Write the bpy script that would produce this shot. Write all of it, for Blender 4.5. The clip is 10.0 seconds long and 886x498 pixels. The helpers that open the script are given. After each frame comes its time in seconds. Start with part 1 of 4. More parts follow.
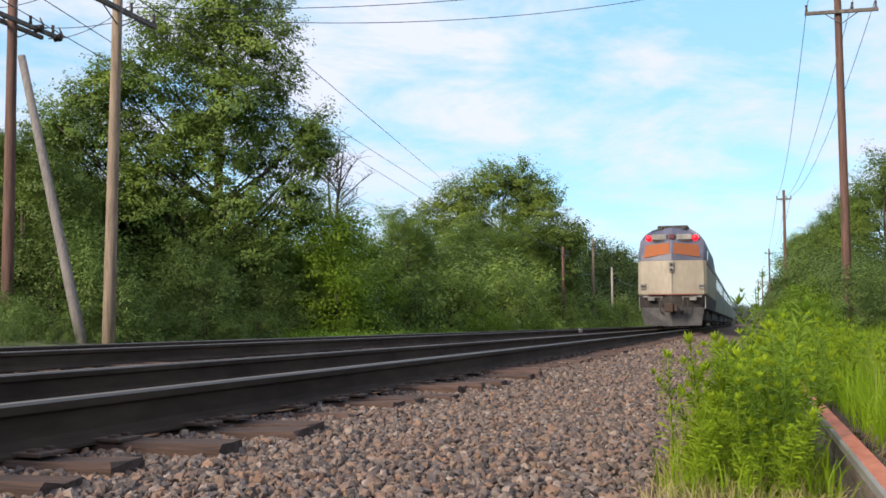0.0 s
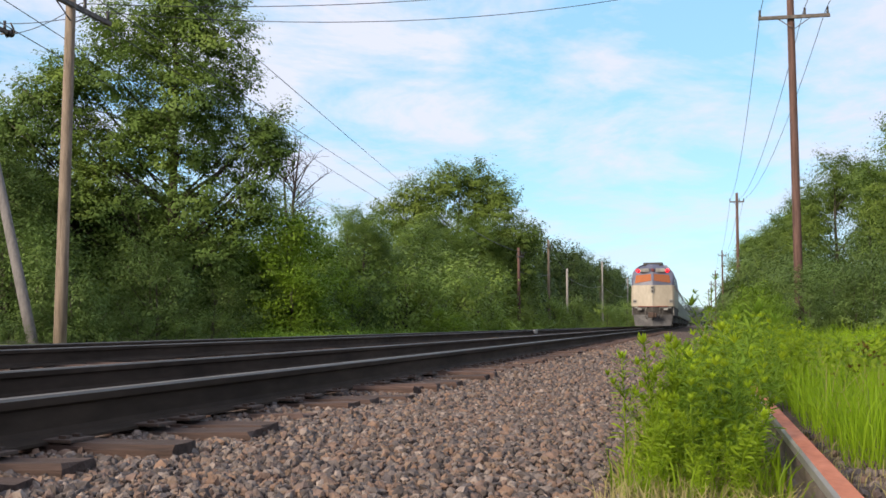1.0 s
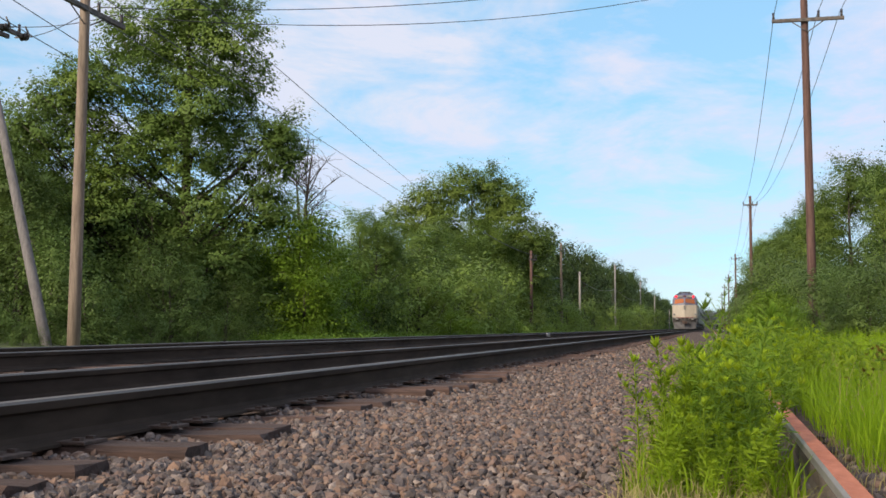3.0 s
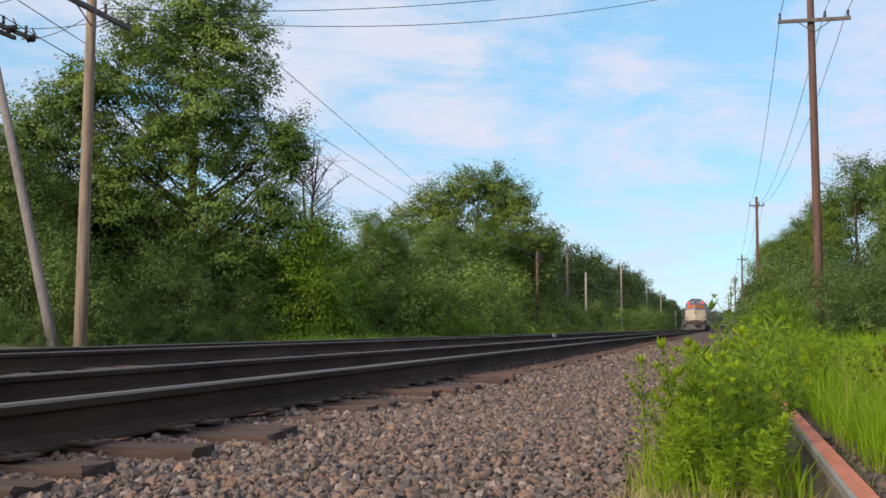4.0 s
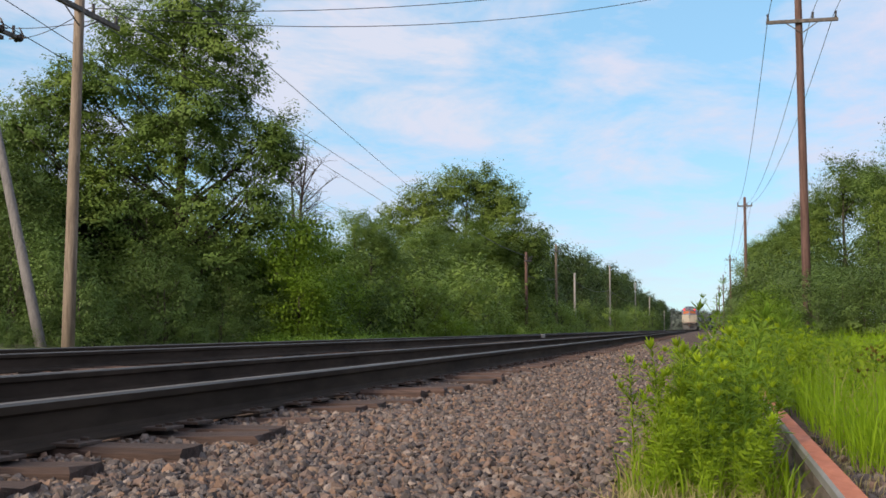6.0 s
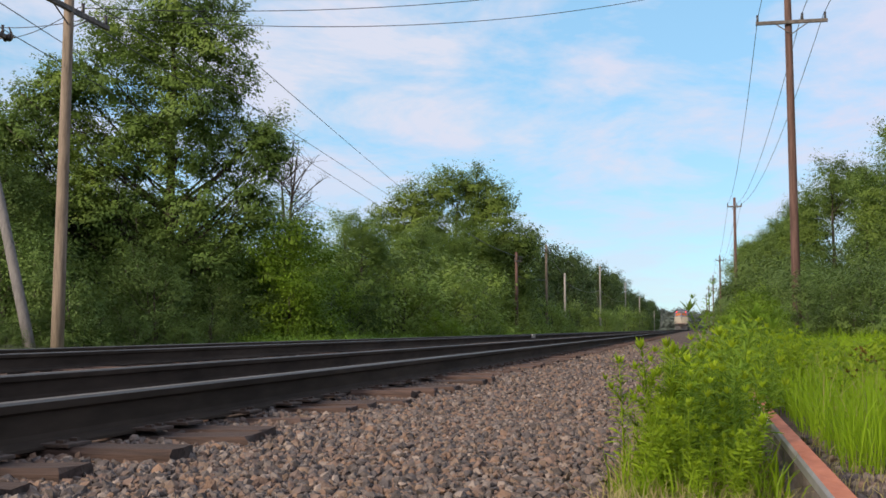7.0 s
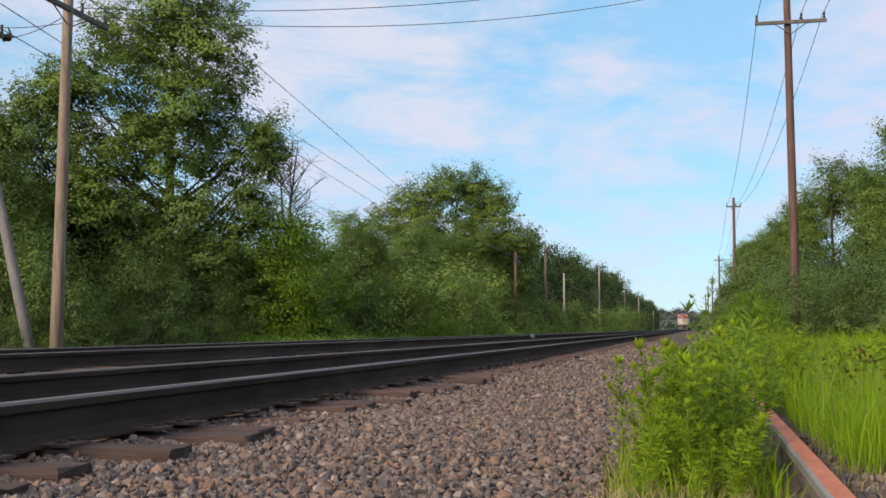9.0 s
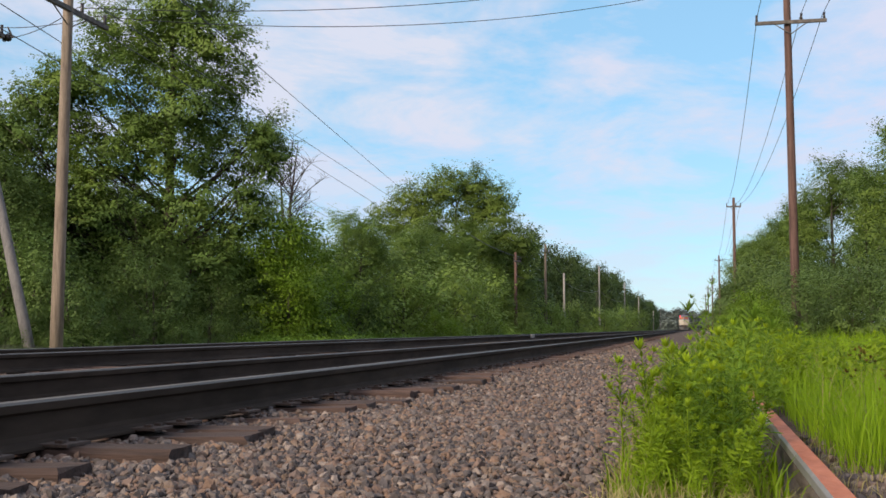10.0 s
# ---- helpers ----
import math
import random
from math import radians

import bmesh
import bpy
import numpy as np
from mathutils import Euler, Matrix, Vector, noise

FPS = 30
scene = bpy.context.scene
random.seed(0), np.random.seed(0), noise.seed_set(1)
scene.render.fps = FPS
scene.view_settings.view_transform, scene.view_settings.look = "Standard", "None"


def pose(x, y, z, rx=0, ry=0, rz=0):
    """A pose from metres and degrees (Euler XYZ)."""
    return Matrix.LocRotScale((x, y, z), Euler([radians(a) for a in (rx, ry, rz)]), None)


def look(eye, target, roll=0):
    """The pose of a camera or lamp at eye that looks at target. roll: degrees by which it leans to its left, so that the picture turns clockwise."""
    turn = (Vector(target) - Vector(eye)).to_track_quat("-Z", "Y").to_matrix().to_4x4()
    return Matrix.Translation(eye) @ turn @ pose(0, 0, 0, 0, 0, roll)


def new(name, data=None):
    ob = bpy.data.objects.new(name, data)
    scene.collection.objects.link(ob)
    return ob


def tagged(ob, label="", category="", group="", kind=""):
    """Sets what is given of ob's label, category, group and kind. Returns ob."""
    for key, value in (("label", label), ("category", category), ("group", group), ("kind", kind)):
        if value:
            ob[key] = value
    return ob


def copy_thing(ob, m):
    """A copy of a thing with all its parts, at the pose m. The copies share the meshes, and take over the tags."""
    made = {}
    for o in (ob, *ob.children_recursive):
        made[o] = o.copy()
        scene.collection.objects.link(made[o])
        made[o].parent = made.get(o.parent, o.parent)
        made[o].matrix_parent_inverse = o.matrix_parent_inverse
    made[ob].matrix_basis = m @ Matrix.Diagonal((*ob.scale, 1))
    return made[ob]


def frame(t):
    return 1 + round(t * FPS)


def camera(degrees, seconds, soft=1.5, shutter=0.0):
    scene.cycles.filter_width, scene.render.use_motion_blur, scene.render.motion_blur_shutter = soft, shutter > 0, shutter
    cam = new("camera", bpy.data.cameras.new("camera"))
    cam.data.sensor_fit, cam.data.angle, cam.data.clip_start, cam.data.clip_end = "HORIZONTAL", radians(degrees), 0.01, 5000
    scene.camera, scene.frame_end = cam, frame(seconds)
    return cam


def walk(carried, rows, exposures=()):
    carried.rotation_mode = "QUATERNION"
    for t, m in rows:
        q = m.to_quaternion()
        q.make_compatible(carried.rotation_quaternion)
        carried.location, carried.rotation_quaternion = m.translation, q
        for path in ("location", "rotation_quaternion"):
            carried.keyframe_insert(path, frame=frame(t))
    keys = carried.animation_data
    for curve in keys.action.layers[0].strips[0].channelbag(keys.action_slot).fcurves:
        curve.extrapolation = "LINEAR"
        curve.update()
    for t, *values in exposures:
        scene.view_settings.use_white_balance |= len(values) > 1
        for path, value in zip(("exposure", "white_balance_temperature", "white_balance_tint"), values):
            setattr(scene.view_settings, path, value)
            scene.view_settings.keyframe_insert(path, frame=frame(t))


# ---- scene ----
cam = camera(41.3, 10.0, soft=1.6)
EYE = 0.465          # rail heads lie at z = 0.20, tie tops at z = 0
# seconds, yaw to the left of the track, pitch, roll: a camera turned on a low tripod
TURNS = [
    (0.0, 14.37, 3.68, 0.27),
    (0.5, 13.79, 3.66, 0.27),
    (1.0, 12.21, 3.70, 0.11),
    (1.5, 11.07, 3.75, 0.14),
    (2.0, 11.53, 3.79, 0.10),
    (2.5, 12.30, 3.81, 0.04),
    (4.0, 13.11, 3.89, 0.01),
    (4.5, 13.05, 3.90, 0.04),
    (5.0, 12.92, 3.90, 0.04),
    (5.5, 12.80, 3.90, 0.05),
    (7.0, 12.10, 3.92, 0.07),
    (7.5, 12.06, 3.92, 0.07),
    (8.0, 12.06, 3.92, 0.07),
    (8.5, 12.06, 3.92, 0.07),
    (9.0, 12.06, 3.92, 0.07),
    (9.5, 12.06, 3.92, 0.07),
    (10.0, 12.06, 3.92, 0.07),
]
walk(cam, [(t, pose(0, 0, EYE, 90 + pitch, roll, yaw)) for t, yaw, pitch, roll in TURNS],
     [(0.0, 0.30), (1.0, 0.22), (2.5, 0.11), (4.5, 0.03), (10.0, 0.0)])

# ---------------------------------------------------------------- sky and sun
SUN_EL, SUN_AZ = 24.0, 211.0      # degrees; azimuth clockwise from +y: low, behind the camera and to its left
world = bpy.data.worlds.new("sky")
scene.world = world
world.use_nodes = True
wn, wl = world.node_tree.nodes, world.node_tree.links
wn.clear()
sky = wn.new("ShaderNodeTexSky")
sky.sky_type, sky.sun_disc = "NISHITA", False
sky.sun_elevation, sky.sun_rotation = radians(SUN_EL), radians(SUN_AZ)
sky.air_density, sky.dust_density, sky.ozone_density = 1.0, 0.15, 2.0
w_co = wn.new("ShaderNodeTexCoord")
# the clouds lie on a high level sheet, so that they draw together towards the horizon
w_up, w_rise, w_sheet = wn.new("ShaderNodeSeparateXYZ"), wn.new("ShaderNodeMath"), wn.new("ShaderNodeVectorMath")
w_clip = wn.new("ShaderNodeMath")
w_clip.operation, w_clip.inputs[1].default_value = "MAXIMUM", 0.0
w_rise.operation, w_rise.inputs[1].default_value = "ADD", 0.13
w_inv = wn.new("ShaderNodeMath")
w_inv.operation, w_inv.inputs[0].default_value = "DIVIDE", 1.0
w_sheet.operation = "SCALE"
wl.new(w_co.outputs["Generated"], w_up.inputs[0])
wl.new(w_up.outputs["Z"], w_clip.inputs[0])
wl.new(w_clip.outputs[0], w_rise.inputs[0])
wl.new(w_rise.outputs[0], w_inv.inputs[1])
wl.new(w_co.outputs["Generated"], w_sheet.inputs[0])
wl.new(w_inv.outputs[0], w_sheet.inputs["Scale"])
w_map = wn.new("ShaderNodeMapping")
w_map.inputs["Location"].default_value = (3.1, 1.7, 0.0)
w_map.inputs["Rotation"].default_value = (0.0, 0.0, radians(24))
w_map.inputs["Scale"].default_value = (1.0, 0.8, 1.0)
w_noise = wn.new("ShaderNodeTexNoise")
w_noise.inputs["Scale"].default_value, w_noise.inputs["Detail"].default_value = 1.9, 10.0
w_noise.inputs["Roughness"].default_value, w_noise.inputs["Distortion"].default_value = 0.64, 0.25
w_ramp = wn.new("ShaderNodeValToRGB")
w_ramp.color_ramp.elements[0].position, w_ramp.color_ramp.elements[1].position = 0.39, 0.58
w_ramp.color_ramp.elements[0].color, w_ramp.color_ramp.elements[1].color = (0, 0, 0, 1), (1, 1, 1, 1)
w_noise2 = wn.new("ShaderNodeTexNoise")
w_noise2.inputs["Scale"].default_value, w_noise2.inputs["Detail"].default_value = 0.9, 2.0
w_tint = wn.new("ShaderNodeMixRGB")
w_tint.inputs[1].default_value, w_tint.inputs[2].default_value = (6.1, 6.35, 9.0, 1), (7.9, 7.85, 8.2, 1)
w_scale = wn.new("ShaderNodeMixRGB")
w_scale.blend_type = "MULTIPLY"
w_scale.inputs[0].default_value, w_scale.inputs[2].default_value = 1.0, (1.3, 1.47, 1.62, 1)
w_mix = wn.new("ShaderNodeMixRGB")
w_half = wn.new("ShaderNodeMath")
w_half.operation = "MULTIPLY"
w_half.inputs[1].default_value = 0.88
w_bg = wn.new("ShaderNodeBackground")
w_bg.inputs["Strength"].default_value = 0.105
w_out = wn.new("ShaderNodeOutputWorld")
wl.new(w_sheet.outputs["Vector"], w_map.inputs["Vector"])
wl.new(w_map.outputs["Vector"], w_noise.inputs["Vector"])
wl.new(w_map.outputs["Vector"], w_noise2.inputs["Vector"])
wl.new(w_noise.outputs["Fac"], w_ramp.inputs["Fac"])
wl.new(w_noise2.outputs["Fac"], w_tint.inputs[0])
# the clouds thin out towards the horizon
w_sep, w_low, w_thin = wn.new("ShaderNodeSeparateXYZ"), wn.new("ShaderNodeMapRange"), wn.new("ShaderNodeMath")
w_low.inputs["From Max"].default_value, w_low.inputs["To Min"].default_value = 0.16, 0.25
w_thin.operation = "MULTIPLY"
wl.new(w_co.outputs["Generated"], w_sep.inputs[0])
wl.new(w_sep.outputs["Z"], w_low.inputs["Value"])
wl.new(w_ramp.outputs["Color"], w_thin.inputs[0])
wl.new(w_low.outputs["Result"], w_thin.inputs[1])
wl.new(w_thin.outputs[0], w_half.inputs[0])
wl.new(w_half.outputs[0], w_mix.inputs[0])
wl.new(sky.outputs["Color"], w_scale.inputs[1])
# thin even haze over the clear sky
w_haze = wn.new("ShaderNodeMixRGB")
w_haze.inputs[0].default_value = 0.62
# the haze is blue away from the sun and warm towards it
w_dot, w_side, w_warm = wn.new("ShaderNodeVectorMath"), wn.new("ShaderNodeMapRange"), wn.new("ShaderNodeMixRGB")
w_dot.operation = "DOT_PRODUCT"
w_dot.inputs[1].default_value = (math.sin(radians(SUN_AZ)), math.cos(radians(SUN_AZ)), 0.25)
w_side.inputs["From Min"].default_value, w_side.inputs["From Max"].default_value = -0.45, 0.75
w_warm.inputs[1].default_value, w_warm.inputs[2].default_value = (3.3, 6.3, 8.7, 1), (10.5, 8.6, 6.2, 1)
wl.new(w_co.outputs["Generated"], w_dot.inputs[0])
wl.new(w_dot.outputs["Value"], w_side.inputs["Value"])
wl.new(w_side.outputs["Result"], w_warm.inputs[0])
wl.new(w_warm.outputs[0], w_haze.inputs[2])
wl.new(w_scale.outputs[0], w_haze.inputs[1])
wl.new(w_haze.outputs[0], w_mix.inputs[1])
wl.new(w_tint.outputs[0], w_mix.inputs[2])
wl.new(w_mix.outputs[0], w_bg.inputs["Color"])
wl.new(w_bg.outputs[0], w_out.inputs["Surface"])
sun = new("sun", bpy.data.lights.new("sun", "SUN"))
sun.data.energy, sun.data.angle, sun.data.color = 5.0, radians(16), (1.0, 0.84, 0.66)
sun_dir = Vector((math.sin(radians(SUN_AZ)) * math.cos(radians(SUN_EL)), math.cos(radians(SUN_AZ)) * math.cos(radians(SUN_EL)), math.sin(radians(SUN_EL))))
sun.matrix_world = look(sun_dir * 50, (0, 0, 0))
scene.view_settings.exposure = 0.0


# ---------------------------------------------------------------- materials
def surface(name, low, high, scale=8.0, rough=0.8, metal=0.0, bump=0.3, vary=0.0, per="", stretch=(1, 1, 1), fine=6.0):
    """Two colours mixed by noise at two scales, with relief; vary: how much each object or island differs in brightness."""
    m = bpy.data.materials.new(name)
    m.use_nodes = True
    n, l = m.node_tree.nodes, m.node_tree.links
    bsdf = n["Principled BSDF"]
    co = n.new("ShaderNodeTexCoord")
    mp = n.new("ShaderNodeMapping")
    mp.inputs["Scale"].default_value = stretch
    l.new(co.outputs["Object"], mp.inputs["Vector"])
    a, b = n.new("ShaderNodeTexNoise"), n.new("ShaderNodeTexNoise")
    a.inputs["Scale"].default_value, a.inputs["Detail"].default_value = scale, 5.0
    b.inputs["Scale"].default_value, b.inputs["Detail"].default_value = scale * fine, 6.0
    for k in (a, b):
        l.new(mp.outputs["Vector"], k.inputs["Vector"])
    add = n.new("ShaderNodeMath")
    add.operation = "MULTIPLY_ADD"
    l.new(b.outputs["Fac"], add.inputs[0])
    add.inputs[1].default_value = 0.6
    l.new(a.outputs["Fac"], add.inputs[2])
    ramp = n.new("ShaderNodeValToRGB")
    e = ramp.color_ramp.elements
    e[0].position, e[1].position = 0.58, 1.02
    e[0].color, e[1].color = (*low, 1), (*high, 1)
    l.new(add.outputs[0], ramp.inputs["Fac"])
    out = ramp.outputs["Color"]
    if vary:
        if per == "island":
            g = n.new("ShaderNodeNewGeometry").outputs["Random Per Island"]
        else:
            g = n.new("ShaderNodeObjectInfo").outputs["Random"]
        hs = n.new("ShaderNodeHueSaturation")
        mr = n.new("ShaderNodeMapRange")
        mr.inputs["To Min"].default_value, mr.inputs["To Max"].default_value = 1 - vary, 1 + vary
        l.new(g, mr.inputs["Value"])
        l.new(mr.outputs["Result"], hs.inputs["Value"])
        l.new(out, hs.inputs["Color"])
        out = hs.outputs["Color"]
    l.new(out, bsdf.inputs["Base Color"])
    bsdf.inputs["Roughness"].default_value, bsdf.inputs["Metallic"].default_value = rough, metal
    if bump:
        bp = n.new("ShaderNodeBump")
        bp.inputs["Strength"].default_value, bp.inputs["Distance"].default_value = bump, 0.02
        l.new(add.outputs[0], bp.inputs["Height"])
        l.new(bp.outputs["Normal"], bsdf.inputs["Normal"])
    return m


def foliage(name, colours, scale=0.35, through_light=0.35, rough=0.55):
    """Leaves: each leaf takes its own green, clumps drift in tone, and some light comes through."""
    m = bpy.data.materials.new(name)
    m.use_nodes = True
    n, l = m.node_tree.nodes, m.node_tree.links
    bsdf, out = n["Principled BSDF"], n["Material Output"]
    geo, co, noi = n.new("ShaderNodeNewGeometry"), n.new("ShaderNodeTexCoord"), n.new("ShaderNodeTexNoise")
    info = n.new("ShaderNodeObjectInfo")
    noi.inputs["Scale"].default_value, noi.inputs["Detail"].default_value = scale, 3.0
    l.new(co.outputs["Object"], noi.inputs["Vector"])
    mix = n.new("ShaderNodeMath")
    mix.operation = "MULTIPLY_ADD"
    l.new(geo.outputs["Random Per Island"], mix.inputs[0])
    mix.inputs[1].default_value = 0.13
    half = n.new("ShaderNodeMath")
    half.operation = "MULTIPLY_ADD"
    l.new(noi.outputs["Fac"], half.inputs[0])
    half.inputs[1].default_value = 1.3
    half.inputs[2].default_value = -0.26
    l.new(half.outputs[0], mix.inputs[2])
    ramp = n.new("ShaderNodeValToRGB")
    ramp.color_ramp.elements[0].color, ramp.color_ramp.elements[1].color = (*colours[0], 1), (*colours[-1], 1)
    for i, c in enumerate(colours[1:-1]):
        ramp.color_ramp.elements.new((i + 1) / (len(colours) - 1)).color = (*c, 1)
    l.new(mix.outputs[0], ramp.inputs["Fac"])
    hs, mr = n.new("ShaderNodeHueSaturation"), n.new("ShaderNodeMapRange")
    mr.inputs["To Min"].default_value, mr.inputs["To Max"].default_value = 0.78, 1.22
    l.new(info.outputs["Random"], mr.inputs["Value"])
    l.new(mr.outputs["Result"], hs.inputs["Value"])
    l.new(ramp.outputs["Color"], hs.inputs["Color"])
    l.new(hs.outputs["Color"], bsdf.inputs["Base Color"])
    bsdf.inputs["Roughness"].default_value, bsdf.inputs["Specular IOR Level"].default_value = rough, 0.18
    tr, ms = n.new("ShaderNodeBsdfTranslucent"), n.new("ShaderNodeMixShader")
    l.new(hs.outputs["Color"], tr.inputs["Color"])
    ms.inputs["Fac"].default_value = through_light
    l.new(bsdf.outputs[0], ms.inputs[1])
    l.new(tr.outputs[0], ms.inputs[2])
    l.new(ms.outputs[0], out.inputs["Surface"])
    return m


def plain(name, colour, rough=0.5, metal=0.0, glow=0.0):
    m = bpy.data.materials.new(name)
    m.use_nodes = True
    b = m.node_tree.nodes["Principled BSDF"]
    b.inputs["Base Color"].default_value = (*colour, 1)
    b.inputs["Roughness"].default_value, b.inputs["Metallic"].default_value = rough, metal
    if glow:
        b.inputs["Emission Color"].default_value, b.inputs["Emission Strength"].default_value = (*colour, 1), glow
    return m


STONE = surface("ballast_stone", (0.5, 0.5, 0.5), (0.88, 0.88, 0.88), 30, 0.92, bump=0.5)
# each stone takes one of the bed's rock colours
_n, _l = STONE.node_tree.nodes, STONE.node_tree.links
_geo, _rock, _mul = _n.new("ShaderNodeNewGeometry"), _n.new("ShaderNodeValToRGB"), _n.new("ShaderNodeMixRGB")
_rock.color_ramp.interpolation = "CONSTANT"
_rock.color_ramp.elements[0].color, _rock.color_ramp.elements[1].color = (0.086, 0.070, 0.066, 1), (0.33, 0.27, 0.24, 1)
_rock.color_ramp.elements[1].position = 0.93
for _p, _c in ((0.12, (0.214, 0.147, 0.122)), (0.26, (0.142, 0.120, 0.117)), (0.40, (0.249, 0.179, 0.139)), (0.52, (0.176, 0.131, 0.118)), (0.64, (0.214, 0.179, 0.167)), (0.75, (0.261, 0.170, 0.126)), (0.83, (0.114, 0.098, 0.101))):
    _rock.color_ramp.elements.new(_p).color = (*_c, 1)
_mul.blend_type = "MULTIPLY"
_mul.inputs[0].default_value = 1.0
_old = _n["Principled BSDF"].inputs["Base Color"].links[0].from_socket
_l.new(_geo.outputs["Random Per Island"], _rock.inputs["Fac"])
_l.new(_rock.outputs["Color"], _mul.inputs[1])
_l.new(_old, _mul.inputs[2])
_l.new(_mul.outputs[0], _n["Principled BSDF"].inputs["Base Color"])
BALLAST = surface("ballast_bed", (0.07, 0.052, 0.045), (0.165, 0.124, 0.107), 14, 0.95, bump=1.0, fine=3)
BALLAST.node_tree.nodes["Principled BSDF"].inputs["Specular IOR Level"].default_value = 0.08
RAIL_SIDE = surface("rail_side", (0.026, 0.019, 0.015), (0.058, 0.042, 0.033), 3, 0.9, bump=0.15, stretch=(1, 0.2, 1))
RAIL_SIDE.node_tree.nodes["Principled BSDF"].inputs["Specular IOR Level"].default_value = 0.15
RAIL_TOP = surface("rail_top", (0.10, 0.088, 0.078), (0.16, 0.14, 0.125), 3, 0.55, metal=0.2, bump=0.05, stretch=(1, 0.1, 1))
RAIL_TOP.node_tree.nodes["Principled BSDF"].inputs["Specular IOR Level"].default_value = 0.25
RUST_TOP = surface("rusty_rail_top", (0.30, 0.085, 0.035), (0.46, 0.16, 0.08), 6, 0.75, bump=0.3, stretch=(1, 0.3, 1))
RUST_SIDE = surface("rusty_rail_side", (0.06, 0.05, 0.045), (0.17, 0.14, 0.125), 6, 0.7, bump=0.3, stretch=(1, 0.3, 1))
RUST_EDGE = surface("worn_rail_edge", (0.30, 0.29, 0.31), (0.48, 0.46, 0.47), 5, 0.4, metal=0.6, bump=0.1, stretch=(1, 0.3, 1))
TIE = surface("tie_wood", (0.032, 0.02, 0.017), (0.098, 0.06, 0.049), 3, 0.95, bump=0.7, vary=0.3, stretch=(0.5, 6, 6))
PLATE = surface("tie_plate_steel", (0.045, 0.032, 0.028), (0.10, 0.068, 0.056), 20, 0.8, metal=0.3)
SOIL = surface("soil_and_grass", (0.035, 0.05, 0.015), (0.10, 0.13, 0.035), 0.6, 0.95, bump=0.6)
POLE_WOOD = surface("pole_wood", (0.11, 0.085, 0.068), (0.25, 0.198, 0.157), 3, 0.85, bump=0.4, stretch=(5, 5, 0.35))
BRACE_WOOD = surface("grey_brace_wood", (0.095, 0.09, 0.092), (0.18, 0.168, 0.168), 3, 0.85, bump=0.4, stretch=(5, 5, 0.35))
POLE_RED = surface("creosoted_pole_wood", (0.052, 0.028, 0.024), (0.13, 0.073, 0.062), 3, 0.85, bump=0.4, stretch=(5, 5, 0.35))
POLE_GREY = surface("weathered_pole_wood", (0.2, 0.19, 0.185), (0.34, 0.32, 0.31), 3, 0.85, bump=0.4, stretch=(5, 5, 0.35))
ARM_WOOD = surface("crossarm_wood", (0.05, 0.045, 0.045), (0.15, 0.13, 0.12), 6, 0.85, bump=0.3)
WIRE = plain("wire", (0.045, 0.045, 0.055), 0.5, 0.4)
CERAMIC = plain("insulator_glaze", (0.022, 0.018, 0.02), 0.35)
BARK = surface("bark", (0.03, 0.025, 0.021), (0.085, 0.07, 0.06), 4, 0.95, bump=0.9, stretch=(3, 3, 0.6))
LEAF_DARK = foliage("maple_leaves", [(0.069, 0.121, 0.033), (0.139, 0.215, 0.052), (0.272, 0.355, 0.069)], 0.55)
LEAF_MID = foliage("broad_leaves", [(0.068, 0.121, 0.029), (0.152, 0.231, 0.048), (0.271, 0.350, 0.070)])
LEAF_BRIGHT = foliage("young_leaves", [(0.075, 0.14, 0.014), (0.15, 0.245, 0.022), (0.25, 0.34, 0.032)], 0.8)
LEAF_VERGE = foliage("verge_herb_leaves", [(0.094, 0.180, 0.028), (0.180, 0.296, 0.041), (0.296, 0.421, 0.056)], 0.8)
# pale blue-grey mixed into the far greens in place of distance haze
LEAF_HAZE = foliage("haze_tinted_far_leaves", [(0.138, 0.166, 0.152), (0.166, 0.198, 0.179), (0.193, 0.226, 0.207)], 0.05)
LEAF_ASH = foliage("ash_leaves", [(0.118, 0.188, 0.043), (0.212, 0.306, 0.066), (0.318, 0.411, 0.092)])
LEAF_FAR = foliage("distant_leaves", [(0.041, 0.068, 0.024), (0.072, 0.115, 0.037), (0.117, 0.165, 0.051)], 0.12)
# darker than broad_leaves: the hedgerow's deep shade is put into the leaf colour
LEAF_HEDGE_SHADED = foliage("shaded_hedge_leaves", [(0.061, 0.108, 0.032), (0.121, 0.189, 0.051), (0.209, 0.284, 0.070)])
WEED = foliage("weed_leaves", [(0.121, 0.205, 0.014), (0.230, 0.339, 0.019), (0.400, 0.484, 0.027)], 3.0, 0.45)
WEED_COOL = foliage("cool_weed_leaves", [(0.088, 0.171, 0.020), (0.160, 0.264, 0.026), (0.253, 0.352, 0.033)], 3.0, 0.45)
WEED_TIP = foliage("young_weed_tips", [(0.192, 0.300, 0.017), (0.300, 0.414, 0.022), (0.444, 0.528, 0.026)], 3.0, 0.5)
GRASS = foliage("grass_blades", [(0.101, 0.185, 0.009), (0.196, 0.319, 0.013), (0.325, 0.431, 0.020)], 1.6, 0.45)
VERGE = foliage("verge_grass_blades", [(0.06, 0.10, 0.015), (0.11, 0.17, 0.024), (0.18, 0.24, 0.035)], 0.3, 0.4)
STRAW = foliage("dry_grass", [(0.20, 0.17, 0.07), (0.34, 0.30, 0.13), (0.42, 0.38, 0.2)], 1.0, 0.3)
CAB_WHITE = surface("train_cream_paint", (0.27, 0.245, 0.20), (0.37, 0.335, 0.275), 1.2, 0.5, bump=0.03, stretch=(1, 1, 0.4))
